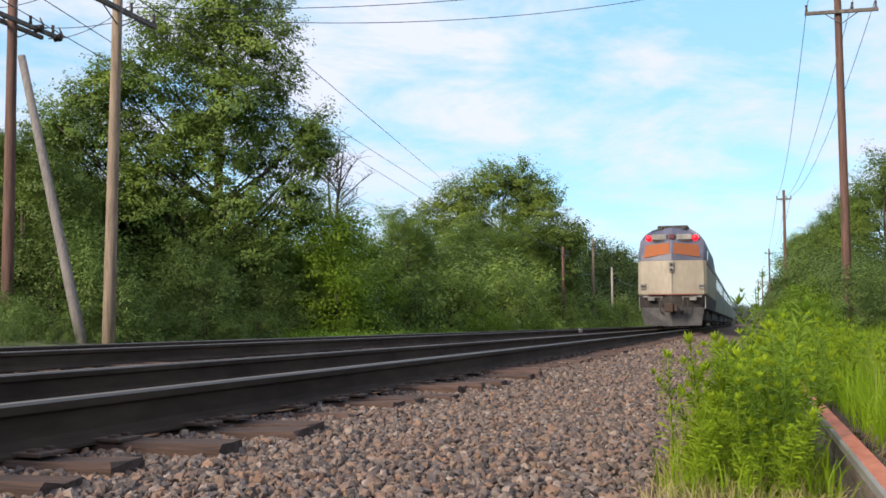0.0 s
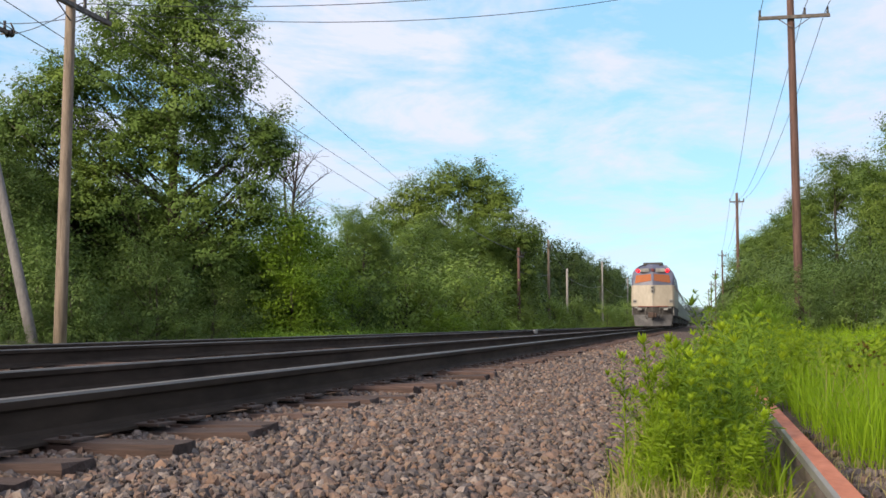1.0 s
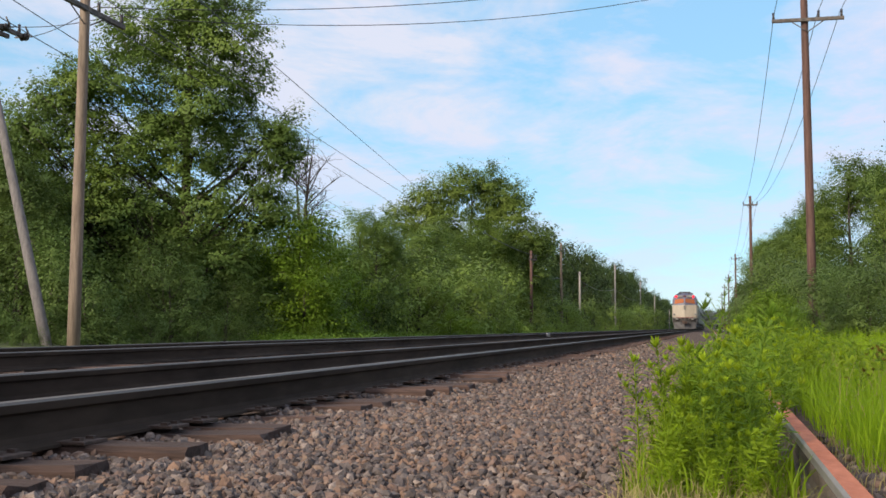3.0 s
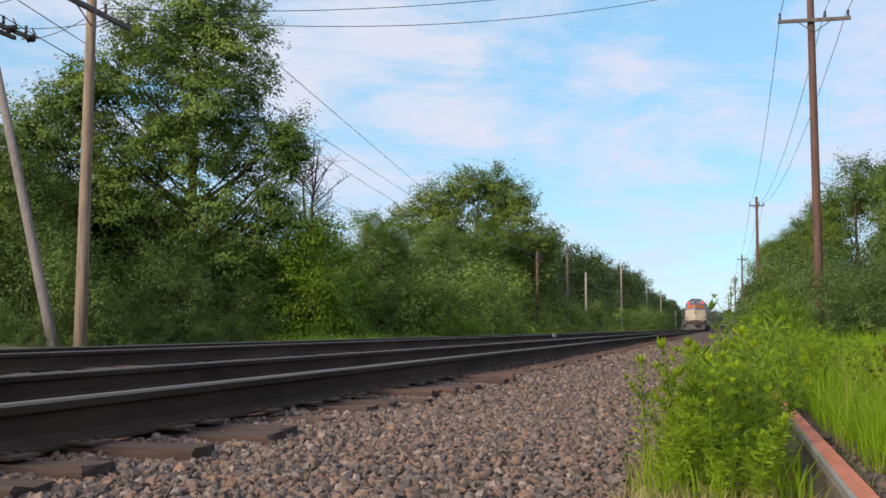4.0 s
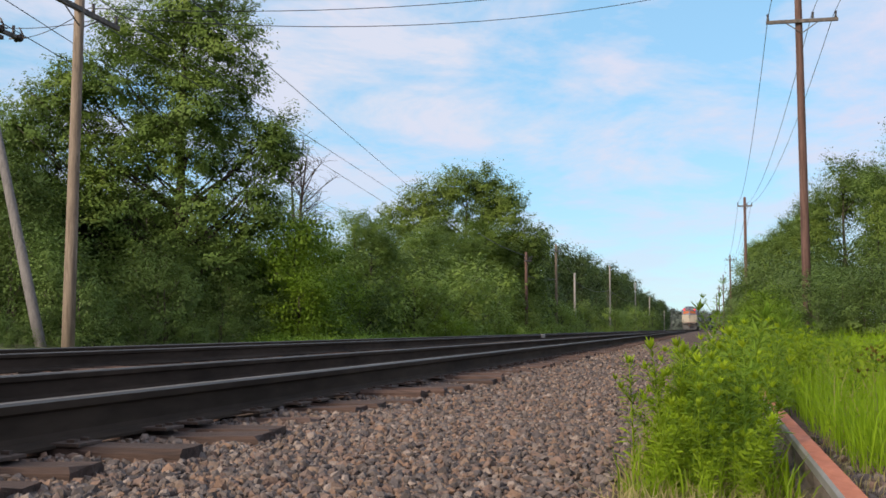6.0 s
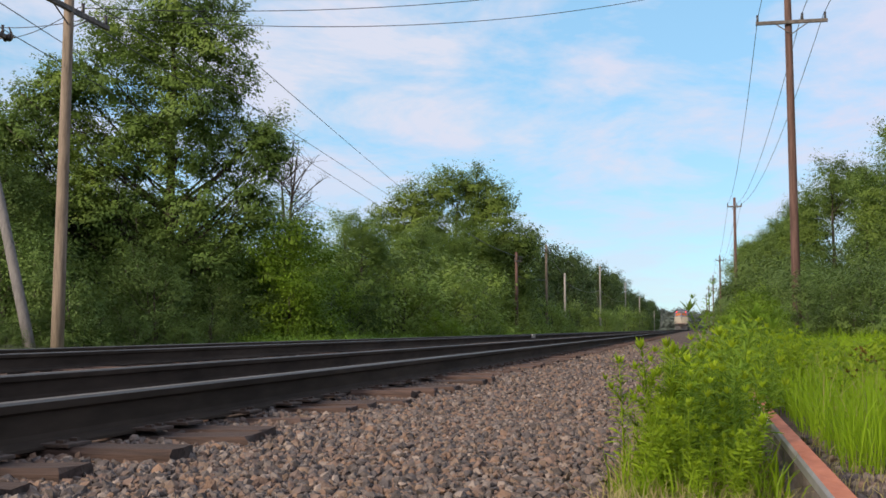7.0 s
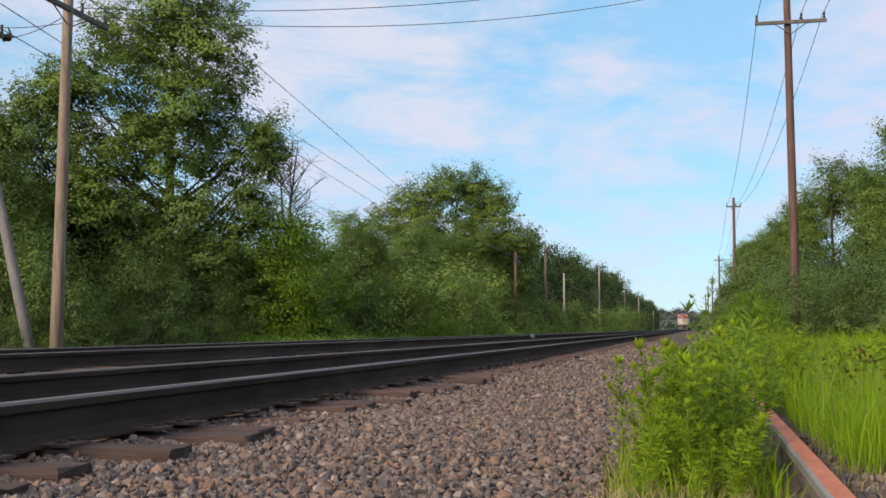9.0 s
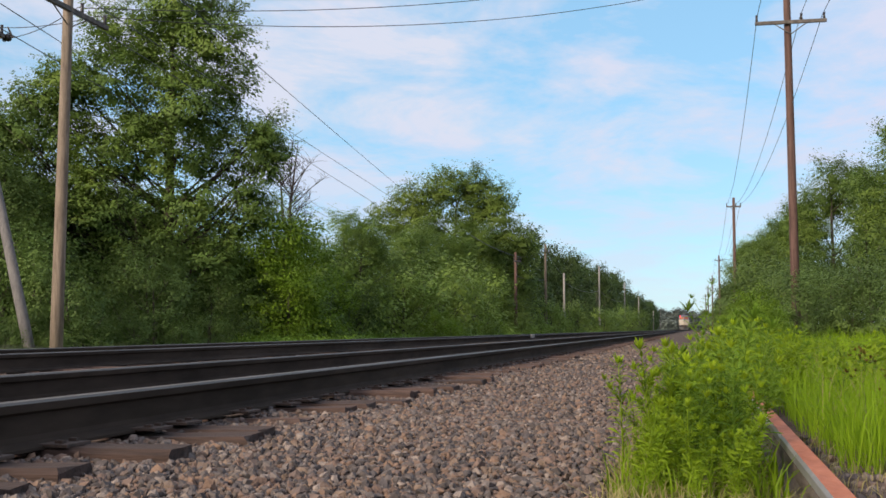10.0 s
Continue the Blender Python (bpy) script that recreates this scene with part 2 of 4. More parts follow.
CAB_BLUE = surface("train_blue_grey_paint", (0.06, 0.068, 0.112), (0.105, 0.115, 0.18), 1.5, 0.5, bump=0.03)
CAB_DARK = surface("train_underframe", (0.02, 0.019, 0.019), (0.062, 0.056, 0.054), 2.5, 0.8, bump=0.2)
PLOUGH = surface("train_plough_paint", (0.04, 0.041, 0.046), (0.095, 0.095, 0.10), 2.0, 0.7, bump=0.1)
CAB_GREY = surface("train_grey_panel", (0.15, 0.15, 0.15), (0.25, 0.25, 0.245), 3, 0.6, bump=0.05)
COACH_STEEL = surface("coach_steel", (0.13, 0.135, 0.135), (0.24, 0.245, 0.245), 2, 0.45, metal=0.5, bump=0.1, stretch=(1, 0.2, 5))
GLASS_DARK = plain("coach_glass", (0.015, 0.017, 0.02), 0.06)
# orange of the low sun's reflection is set as the cab glass tint
GLASS_SUNSET = plain("sunset_tinted_cab_glass", (0.42, 0.15, 0.065), 0.25, 0.85)
RED_LAMP = plain("red_marker_lens", (1.0, 0.006, 0.014), 0.3, 0.0, 2.6)
RED_STRIPE = plain("red_stripe", (0.22, 0.045, 0.045), 0.6)


# ---------------------------------------------------------------- mesh helpers
def mesh_object(name, verts, faces, material, parent=None, label="", smooth=False):
    me = bpy.data.meshes.new(name)
    me.from_pydata([tuple(v) for v in verts] if not isinstance(verts, np.ndarray) else verts.tolist(), [], faces if isinstance(faces, list) else faces.tolist())
    for mt in (material if isinstance(material, (list, tuple)) else [material]):
        me.materials.append(mt)
    if smooth:
        me.polygons.foreach_set("use_smooth", [True] * len(me.polygons))
    me.update()
    ob = new(name, me)
    if parent:
        ob.parent = parent
    return tagged(ob, label)


def part(name, bm, material, parent=None, label="", smooth=False):
    me = bpy.data.meshes.new(name)
    if smooth:
        for f in bm.faces:
            f.smooth = True
    bm.to_mesh(me)
    bm.free()
    for mt in (material if isinstance(material, (list, tuple)) else [material]):
        me.materials.append(mt)
    ob = new(name, me)
    if parent:
        ob.parent = parent
    return tagged(ob, label)


def box(x0, x1, y0, y1, z0, z1, bevel=0.0, bm=None):
    bm = bm or bmesh.new()
    made = bmesh.ops.create_cube(bm, size=1.0, matrix=Matrix.Translation(((x0 + x1) / 2, (y0 + y1) / 2, (z0 + z1) / 2)) @ Matrix.Diagonal((x1 - x0, y1 - y0, z1 - z0, 1)))
    if bevel:
        es = list({e for v in made["verts"] for e in v.link_edges})
        bmesh.ops.bevel(bm, geom=es, offset=bevel, segments=2, affect="EDGES", profile=0.5)
    return bm


def prism(section, y0, y1, bm=None, cap=True):
    """A section of (x, z) points, drawn out along y."""
    bm = bm or bmesh.new()
    a = [bm.verts.new((x, y0, z)) for x, z in section]
    b = [bm.verts.new((x, y1, z)) for x, z in section]
    k = len(section)
    for i in range(k):
        bm.faces.new((a[i], a[(i + 1) % k], b[(i + 1) % k], b[i]))
    if cap:
        bm.faces.new(a[::-1])
        bm.faces.new(b)
    bmesh.ops.recalc_face_normals(bm, faces=bm.faces[:])
    return bm


def tube(points, radii, sides=7):
    """Vertices and faces of a tapered round bar through the points."""
    vs, fs = [], []
    pts = [Vector(p) for p in points]
    for i, p in enumerate(pts):
        d = (pts[min(i + 1, len(pts) - 1)] - pts[max(i - 1, 0)]).normalized()
        u = d.orthogonal().normalized()
        w = d.cross(u)
        for k in range(sides):
            a = 2 * math.pi * k / sides
            vs.append(p + (u * math.cos(a) + w * math.sin(a)) * radii[i])
    for i in range(len(pts) - 1):
        for k in range(sides):
            fs.append((i * sides + k, i * sides + (k + 1) % sides, (i + 1) * sides + (k + 1) % sides, (i + 1) * sides + k))
    fs.append(tuple(range(sides))[::-1])
    fs.append(tuple(range((len(pts) - 1) * sides, len(pts) * sides)))
    return vs, fs


def tubes(list_of_tubes):
    vs, fs = [], []
    for v, f in list_of_tubes:
        k = len(vs)
        vs += v
        fs += [tuple(i + k for i in q) for q in f]
    return vs, fs


def empty(name, x=0, y=0, z=0, rz=0):
    ob = new(name)
    ob.empty_display_size = 0.3
    ob.matrix_basis = pose(x, y, z, 0, 0, rz)
    return ob


# ---------------------------------------------------------------- ground, ballast, tracks
rng = np.random.default_rng(7)
GROUND = [(-3000, 0.1), (-70, 0.1), (-16, 0.1), (-13.1, -0.12), (-11.9, -0.6), (-2.0, -0.7), (2.6, -0.5), (3.4, -0.16), (7, -0.05), (16, 0.1), (70, 0.1), (3000, 0.1)]
ys = [-3000, -60, -10, 20, 60, 150, 400, 3000]
gv = [(x, y, z) for y in ys for x, z in GROUND]
gf = [(j * len(GROUND) + i, j * len(GROUND) + i + 1, (j + 1) * len(GROUND) + i + 1, (j + 1) * len(GROUND) + i) for j in range(len(ys) - 1) for i in range(len(GROUND) - 1)]
tagged(mesh_object("ground", gv, gf, SOIL), "grassy earth beside the railway line", "ground", kind="structure")

BED = [(-13.0, -0.75), (-10.4, -0.48), (-9.4, -0.02), (-8.8, 0.02), (-6.2, 0.02), (-5.5, -0.03), (-5.0, -0.06), (-2.9, -0.01), (-2.5, -0.012), (-2.15, -0.026), (-1.75, -0.044), (-0.9, -0.085), (-0.1, -0.15), (0.8, -0.17), (2.4, -0.19), (3.2, -0.45), (3.4, -0.75)]
tagged(part("ballast_bed", prism(BED, -25, 900), BALLAST), "raised bed of brown and grey crushed stone", "ballast", kind="structure")


def bed_z(x):
    return np.interp(x, [p[0] for p in BED], [p[1] for p in BED])


RAIL = [(-0.075, 0.0), (0.075, 0.0), (0.075, 0.012), (0.02, 0.03), (0.009, 0.05), (0.009, 0.13), (0.034, 0.142), (0.036, 0.172), (0.028, 0.182), (-0.028, 0.182), (-0.036, 0.172), (-0.034, 0.142), (-0.009, 0.13), (-0.009, 0.05), (-0.02, 0.03), (-0.075, 0.012)]


def rail(x, z, parent, mats, label, y0=-20.0, y1=900.0):
    bm = bmesh.new()
    prev = None
    for y in (y0, 0, 3, 6, 10, 16, 30, 60, 120, 250, y1):
        ring = [bm.verts.new((x + a, y, z + b)) for a, b in RAIL]
        if prev:
            for i in range(len(RAIL)):
                f = bm.faces.new((prev[i], prev[(i + 1) % len(RAIL)], ring[(i + 1) % len(RAIL)], ring[i]))
                f.material_index = 1 if i in (8, 7, 9) else 0
                if len(mats) > 2 and i in (9, 10):
                    f.material_index = 2
        prev = ring
    bmesh.ops.recalc_face_normals(bm, faces=bm.faces[:])
    return part("rail", bm, mats, parent, label)


def tie_mesh(seed):
    """A worn sleeper 2.6 m long along x, its top at z = 0, with checked ends."""
    r = random.Random(seed)
    bm = bmesh.new()
    n = 9
    rings = []
    for i in range(n):
        x = -1.3 + 2.6 * i / (n - 1) + (r.uniform(-0.03, 0.03) if 0 < i < n - 1 else r.uniform(-0.05, 0.02))
        w, t = 0.115 + r.uniform(-0.008, 0.008), r.uniform(-0.014, 0.004)
        rings.append([bm.verts.new((x + r.uniform(-0.015, 0.015), s * w + r.uniform(-0.006, 0.006), z)) for s, z in ((-1, -0.17), (1, -0.17), (1.0, t - 0.02), (0.86, t), (0.1, t - r.uniform(0, 0.012)), (-0.86, t), (-1.0, t - 0.02))])
    for a, b in zip(rings, rings[1:]):
        for i in range(7):
            bm.faces.new((a[i], a[(i + 1) % 7], b[(i + 1) % 7], b[i]))
    bm.faces.new(rings[0][::-1])
    bm.faces.new(rings[-1])
    bmesh.ops.recalc_face_normals(bm, faces=bm.faces[:])
    me = bpy.data.meshes.new("tie")
    bm.to_mesh(me)
    bm.free()
    me.materials.append(TIE)
    return me


TIES = [tie_mesh(s) for s in range(6)]
TIE_Y0, TIE_STEP = -0.23, 0.555
TIE_SHIFT = {7: -0.05, 8: -0.08, 9: 0.10, 10: -0.13, 11: 0.09, 12: 0.2, 15: 0.1, 18: -0.12, 21: 0.08}      # ties that have crept along the line
N1, N2, N3, N4 = -2.47, -3.98, -6.40, -7.91       # rail centres of the two main tracks
S1, S2 = 0.365, 1.872                                  # rail centres of the overgrown siding


def track(name, left, right, base, label, mats, rail_label, near=150):
    tr = empty(name)
    tagged(tr, label, "railway track", kind="structure")
    rail(left, base, tr, mats, rail_label)
    rail(right, base, tr, mats, rail_label)
    mid = (left + right) / 2
    rr = random.Random(len(name))
    for i in range(-24, near):
        ob = new("tie", TIES[rr.randrange(6)])
        ob.parent = tr
        ob.matrix_basis = pose(mid + rr.uniform(-0.06, 0.06), TIE_Y0 + i * TIE_STEP + TIE_SHIFT.get(i, 0.0) + rr.uniform(-0.025, 0.025), base + (0.014 if near > 50 else -0.06) + rr.uniform(-0.02, 0.004), rr.uniform(-2.5, 2.5), rr.uniform(-0.4, 0.4), rr.uniform(-2.0, 2.0) + (180 if rr.random() < 0.5 else 0))
    return tr


MAIN = [RAIL_SIDE, RAIL_TOP]
track_1 = track("track_1", N2, N1, 0.018, "main line track of dark steel rails on worn wooden ties", MAIN, "dark steel rail with polished head")
track_2 = track("track_2", N4, N3, 0.059, "second main line track of dark steel rails", MAIN, "dark steel rail with polished head", near=60)
siding = track("track_3", S1, S2, -0.142, "overgrown siding track with rusty orange rails", [RUST_SIDE, RUST_TOP, RUST_EDGE], "rusty orange rail with worn grey edge", near=40)
CAB_RED = plain("dark_red_lens", (0.10, 0.02, 0.025), 0.4)


# ---------------------------------------------------------------- the train
MID = (N1 + N2) / 2
TRAIN_Y, TRAIN_V, TRAIN_SLOW = 55.2, 33.0, 0.14
TRAIN = []


def bogie(y, parent):
    b = part("bogie", box(-1.15, 1.15, y - 1.6, y + 1.6, 0.35, 0.85, 0.08), CAB_DARK, parent)
    for dy in (-1.1, 1.1):
        for x in (-0.75, 0.75):
            bm = bmesh.new()
            bmesh.ops.create_cone(bm, cap_ends=True, segments=20, radius1=0.48, radius2=0.46, depth=0.13, matrix=Matrix.Translation((x, y + dy, 0.48)) @ Matrix.Rotation(radians(90), 4, "Y"))
            part("wheel", bm, CAB_DARK, b)
    return b


def cab_car():
    """A locomotive-shaped cab car, its nose at y = 0 facing back along the line; z = 0 is the rail head."""
    top = empty("cab_car")
    tagged(top, "cream and blue-grey locomotive cab car with red markers lit", "train")
    # plan of the nose: a shallow wedge with its ridge on the centre line
    def ring(z, half, ridge, side, corner):
        return [(-half, side, z), (-half + corner, ridge + 0.36, z), (0, ridge, z), (half - corner, ridge + 0.36, z), (half, side, z)]
    def shell(name, rings, material, label="", y_end=17.0, close=True):
        vs, fs = [], []
        for r in rings:
            half, z = r[-1][0], r[0][2]
            vs += r + [(half, y_end, z), (-half, y_end, z)]
        for j in range(len(rings) - 1):
            for i in range(7):
                fs.append((j * 7 + i, j * 7 + (i + 1) % 7, (j + 1) * 7 + (i + 1) % 7, (j + 1) * 7 + i))
        if close:
            fs += [tuple(range(7))[::-1], tuple(range((len(rings) - 1) * 7, len(rings) * 7))]
        return mesh_object(name, vs, fs, material, top, label)
    shell("underframe", [ring(0.95, 1.50, 0.05, 0.7, 0.22), ring(1.58, 1.55, 0.0, 0.6, 0.18)], CAB_DARK, "dark dirty steel underframe")
    shell("nose_panel", [ring(1.60, 1.56, 0.0, 0.55, 0.14), ring(1.66, 1.58, -0.02, 0.5, 0.14), ring(3.18, 1.56, 0.03, 0.55, 0.14)], CAB_WHITE, "cream painted nose and body side")
    up = lambda z: 3.18 + (z - 3.18) * 1.2
    shell("cab_band", [ring(3.185, 1.562, 0.025, 0.55, 0.14), ring(up(3.44), 1.56, 0.07, 0.6, 0.14), ring(up(3.98), 1.47, 0.38, 0.8, 0.16), ring(up(4.25), 1.22, 0.62, 0.9, 0.2), ring(up(4.42), 0.92, 0.85, 1.1, 0.2), ring(up(4.50), 0.6, 1.0, 1.2, 0.2)], CAB_BLUE, "blue-grey painted cab front and roof")
    part("body_stripe", box(-1.585, 1.585, 0.75, 16.9, 3.02, 3.10), RED_STRIPE, top)
    part("nose_stripe", box(-1.1, 1.1, -0.035, 0.6, 1.585, 1.615), RED_STRIPE, top, "thin red line under the nose")
    for x in (-1, 1):
        # windscreens lie on the sloped front, one each side of the ridge
        a0, a1 = x * 0.10, x * 1.30
        def on(px, pz, out=0.02):
            f = abs(px) / 1.42
            s = (pz - 3.44) / 0.54
            return (px, 0.07 + 0.31 * s + 0.37 * f - out, up(pz))
        vs = [on(a0, 3.45), on(a1, 3.31), on(a1 * 0.93, 3.80), on(a0, 3.88)]
        vs += [(p[0], p[1] + 0.03, p[2]) for p in vs]
        mesh_object("windscreen", vs, [(0, 1, 2, 3), (4, 7, 6, 5), (0, 4, 5, 1), (1, 5, 6, 2), (2, 6, 7, 3), (3, 7, 4, 0)], GLASS_SUNSET, top, "reflective cab window tinted orange for the low sun's reflection")
        part("number_board", box(min(x * 0.22, x * 0.92), max(x * 0.22, x * 0.92), 0.46, 0.95, up(4.00), up(4.22), 0.03), CAB_GREY, top, "pale grey number board")
        part("lamp_bar", box(min(x * 0.30, x * 0.86), max(x * 0.30, x * 0.86), 0.44, 0.48, up(3.94), up(3.97)), CAB_DARK, top)
        bm = bmesh.new()
        bmesh.ops.create_uvsphere(bm, u_segments=16, v_segments=10, radius=0.13, matrix=Matrix.Translation((x * 1.07, 0.62, up(4.08))) @ Matrix.Diagonal((1.1, 0.7, 1.0, 1)))
        part("marker_lamp", bm, RED_LAMP, top, "lit red marker lamp", True)
        part("step_well", box(x * 1.32 - 0.13, x * 1.32 + 0.13, 0.24, 0.6, 1.86, 2.12, 0.02), CAB_GREY, top, "small grey grille panel")
        part("step_bars", box(x * 1.32 - 0.10, x * 1.32 + 0.10, 0.222, 0.4, 1.95, 2.03), CAB_DARK, top)
        part("handrail", box(x * 1.50 - 0.02, x * 1.50 + 0.02, 0.05, 0.09, 0.95, 1.5, 0.008), CAB_GREY, top)
        part("ditch_light", box(x * 0.95 - 0.16, x * 0.95 + 0.16, -0.08, 0.2, 1.32, 1.46, 0.03), CAB_GREY, top)
        part("side_window", box(x * 1.50 - 0.08, x * 1.50 + 0.08, 1.4, 2.5, 3.25, 3.75, 0.03), GLASS_DARK, top)
    part("centre_lamp", box(-0.13, 0.13, 0.36, 0.8, up(4.02), up(4.22), 0.04), CAB_RED, top, "dark red central light housing")
    door = part("headlight", box(-0.13, 0.10, -0.07, 0.2, 2.60, 3.12, 0.04), CAB_GREY, top, "grey twin headlight housing")
    part("nose_seam", box(-0.012, 0.012, -0.03, 0.1, 1.70, 2.58), CAB_GREY, top, "grey seam down the nose ridge")
    for x in (-0.72, 0.72):
        part("anticlimber_step", box(x - 0.62, x + 0.62, -0.06 + 0.18, 0.5, 1.46, 1.55, 0.02), CAB_GREY, top, "scuffed grey step over the pilot")
    for x in (-1.0, -0.5, 0.5, 1.0):
        v, f = tube([(x, -0.02 + 0.2 * abs(x), 1.50), (x, -0.07 + 0.2 * abs(x), 1.42), (x, -0.02 + 0.2 * abs(x), 1.30)], [0.02] * 3, 6)
        mesh_object("grab_iron", v, f, CAB_GREY, top)
    for z in (2.74, 2.98):
        bm = bmesh.new()
        bmesh.ops.create_cone(bm, cap_ends=True, segments=16, radius1=0.075, radius2=0.06, depth=0.05, matrix=Matrix.Translation((-0.015, -0.085, z)) @ Matrix.Rotation(radians(90), 4, "X"))
        part("lens", bm, CAB_DARK, door)
    # pilot, coupler, hoses
    vs = [(-1.45, 0.25, 1.0), (0, -0.05, 1.0), (1.45, 0.25, 1.0), (-1.30, 0.2, 0.18), (0, -0.28, 0.15), (1.30, 0.2, 0.18)]
    vs += [(x, y + 0.12, z) for x, y, z in vs]
    mesh_object("pilot_plough", vs, [(0, 1, 4, 3), (1, 2, 5, 4), (6, 9, 10, 7), (7, 10, 11, 8), (3, 4, 10, 9), (4, 5, 11, 10), (0, 6, 7, 1), (1, 7, 8, 2), (0, 3, 9, 6), (2, 8, 11, 5)], PLOUGH, top, "dirty grey plough-shaped pilot")
    bm = box(-0.20, 0.20, -0.65, 0.4, 0.82, 1.12, 0.04)
    box(-0.32, 0.10, -0.80, -0.5, 0.78, 1.18, 0.05, bm)
    box(0.14, 0.30, -0.82, -0.55, 0.80, 1.14, 0.05, bm)
    part("coupler", bm, PLATE, top, "rusty knuckle coupler")
    for x in (-0.55, 0.5, 0.72):
        v, f = tube([(x, -0.05, 1.3), (x, -0.22, 1.15), (x * 0.95, -0.25, 0.85), (x * 0.8, -0.2, 0.7)], [0.035] * 4, 6)
        mesh_object("air_hose", v, f, CAB_DARK, top)
    for x0, x1, y0, y1, z in ((-0.72, 0.72, 1.5, 3.6, 4.92), (-0.95, 0.95, 5.0, 9.0, 4.88), (-0.8, 0.8, 10.0, 15.5, 4.9)):
        part("roof_equipment", box(x0, x1, y0, y1, 4.6, z, 0.06), CAB_DARK, top)
    for x in (-0.55, 0.55):
        part("roof_horn", box(x - 0.1, x + 0.1, 1.1, 1.45, 4.66, 4.86, 0.04), CAB_DARK, top)
    bogie(3.4, top)
    bogie(13.6, top)
    part("fuel_tank", box(-1.35, 1.35, 6.0, 11.0, 0.35, 1.1, 0.15), CAB_DARK, top)
    return top


def coach():
    """A fluted steel coach 25.5 m long, its near end at y = 0."""
    top = empty("passenger_coach")
    tagged(top, "long stainless steel passenger coach with dark windows", "train", "coaches of the train")
    sec = [(-1.52, 1.0), (1.52, 1.0), (1.55, 1.3), (1.55, 3.2), (1.42, 3.65), (1.05, 3.98), (0.5, 4.14), (0, 4.18), (-0.5, 4.14), (-1.05, 3.98), (-1.42, 3.65), (-1.55, 3.2), (-1.55, 1.3)]
    part("body", prism(sec, 0.3, 25.3), COACH_STEEL, top, "fluted silver steel body")
    for i in range(11):
        for x in (-1, 1):
            part("window", box(x * 1.55 - 0.02, x * 1.55 + 0.02, 2.6 + i * 1.9, 4.0 + i * 1.9, 2.35, 3.0, 0.0), GLASS_DARK, top)
    for x in (-1, 1):
        for z in (1.4, 1.6, 1.8, 2.0):
            part("flute", box(x * 1.56 - 0.02, x * 1.56 + 0.02, 0.4, 25.2, z, z + 0.07), COACH_STEEL, top)
    part("end_door", box(-0.45, 0.45, 0.26, 0.32, 1.1, 3.2), CAB_DARK, top)
    part("gangway", box(-0.6, 0.6, -0.05, 0.3, 1.0, 3.4, 0.05), CAB_DARK, top)
    part("underframe", box(-1.2, 1.2, 5.2, 20.3, 0.4, 1.0, 0.1), CAB_DARK, top)
    bogie(3.2, top)
    bogie(22.4, top)
    return top


TRAIN.append((cab_car(), 0.0))
first = coach()
TRAIN.append((first, 17.3))
for k in range(1, 6):
    TRAIN.append((copy_thing(first, pose(MID, 100 + 26 * k, 0.2)), 17.3 + 25.6 * k))


# ---------------------------------------------------------------- trees
def unit(v):
    return v / (np.linalg.norm(v, axis=1)[:, None] + 1e-9)


def leaf_cloud(clumps, per, spread, size, gen, outward=None, long=1.6, flat=0.36):
    """Sprays of small folded leaves: each clump is a flat fan held out along its twig. Vertices, faces and shading normals."""
    base = np.asarray(clumps, float)
    m = len(base)
    way = outward if outward is not None else gen.normal(0, 1, (m, 3)) * np.array([1, 1, 0.3])
    axis = unit(way * np.array([1, 1, 0.6]) + gen.normal(0, 0.35, (m, 3)) + np.array([0, 0, 0.25]))
    side = unit(np.cross(axis, np.array([0.03, 0.02, 1.0])))
    lift = np.cross(side, axis)
    big = gen.lognormal(0, 0.25, (m, 1))
    axis, side, lift, big, c, out = (np.repeat(q, per, axis=0) for q in (axis, side, lift, big, base, way))
    n = len(c)
    k = np.clip(gen.normal(0, 1, (n, 3)), -1.7, 1.7)
    off = axis * k[:, :1] * 1.3 + side * k[:, 1:2] * 0.85 + lift * k[:, 2:] * flat
    p = c + off * spread * big
    soft = unit(out * 0.8 + unit(off) * 0.45 + lift * 0.55 + np.array([0, 0, 0.3]))
    nrm = unit(soft + lift * 0.5 + gen.normal(0, 0.42, (n, 3)))
    d = axis * 0.9 + unit(off) * 0.5 + gen.normal(0, 0.55, (n, 3)) + np.array([0, 0, -0.25])
    d = unit(d - nrm * np.sum(d * nrm, axis=1)[:, None])
    s = np.cross(nrm, d)
    L = size * gen.uniform(0.6, 1.35, (n, 1))
    w = L / long
    v = np.empty((n, 4, 3))
    v[:, 0] = p
    v[:, 1] = p + d * L * 0.5 - s * w * 0.5 - nrm * L * 0.07
    v[:, 2] = p + d * L - nrm * L * 0.1
    v[:, 3] = p + d * L * 0.5 + s * w * 0.5 - nrm * L * 0.07
    # wind each leaf so that it faces outwards
    geo = np.cross(v[:, 1] - v[:, 0], v[:, 3] - v[:, 0])
    f = np.arange(n * 4).reshape(n, 4)
    turn = np.sum(geo * nrm, axis=1) < 0
    f[turn] = f[turn][:, ::-1]
    shade = unit(soft + 0.3 * nrm)
    return v.reshape(-1, 3), f, np.repeat(shade, 4, axis=0)


def soften(ob, normals):
    ob.data.normals_split_custom_set_from_vertices(normals.tolist())
    return ob


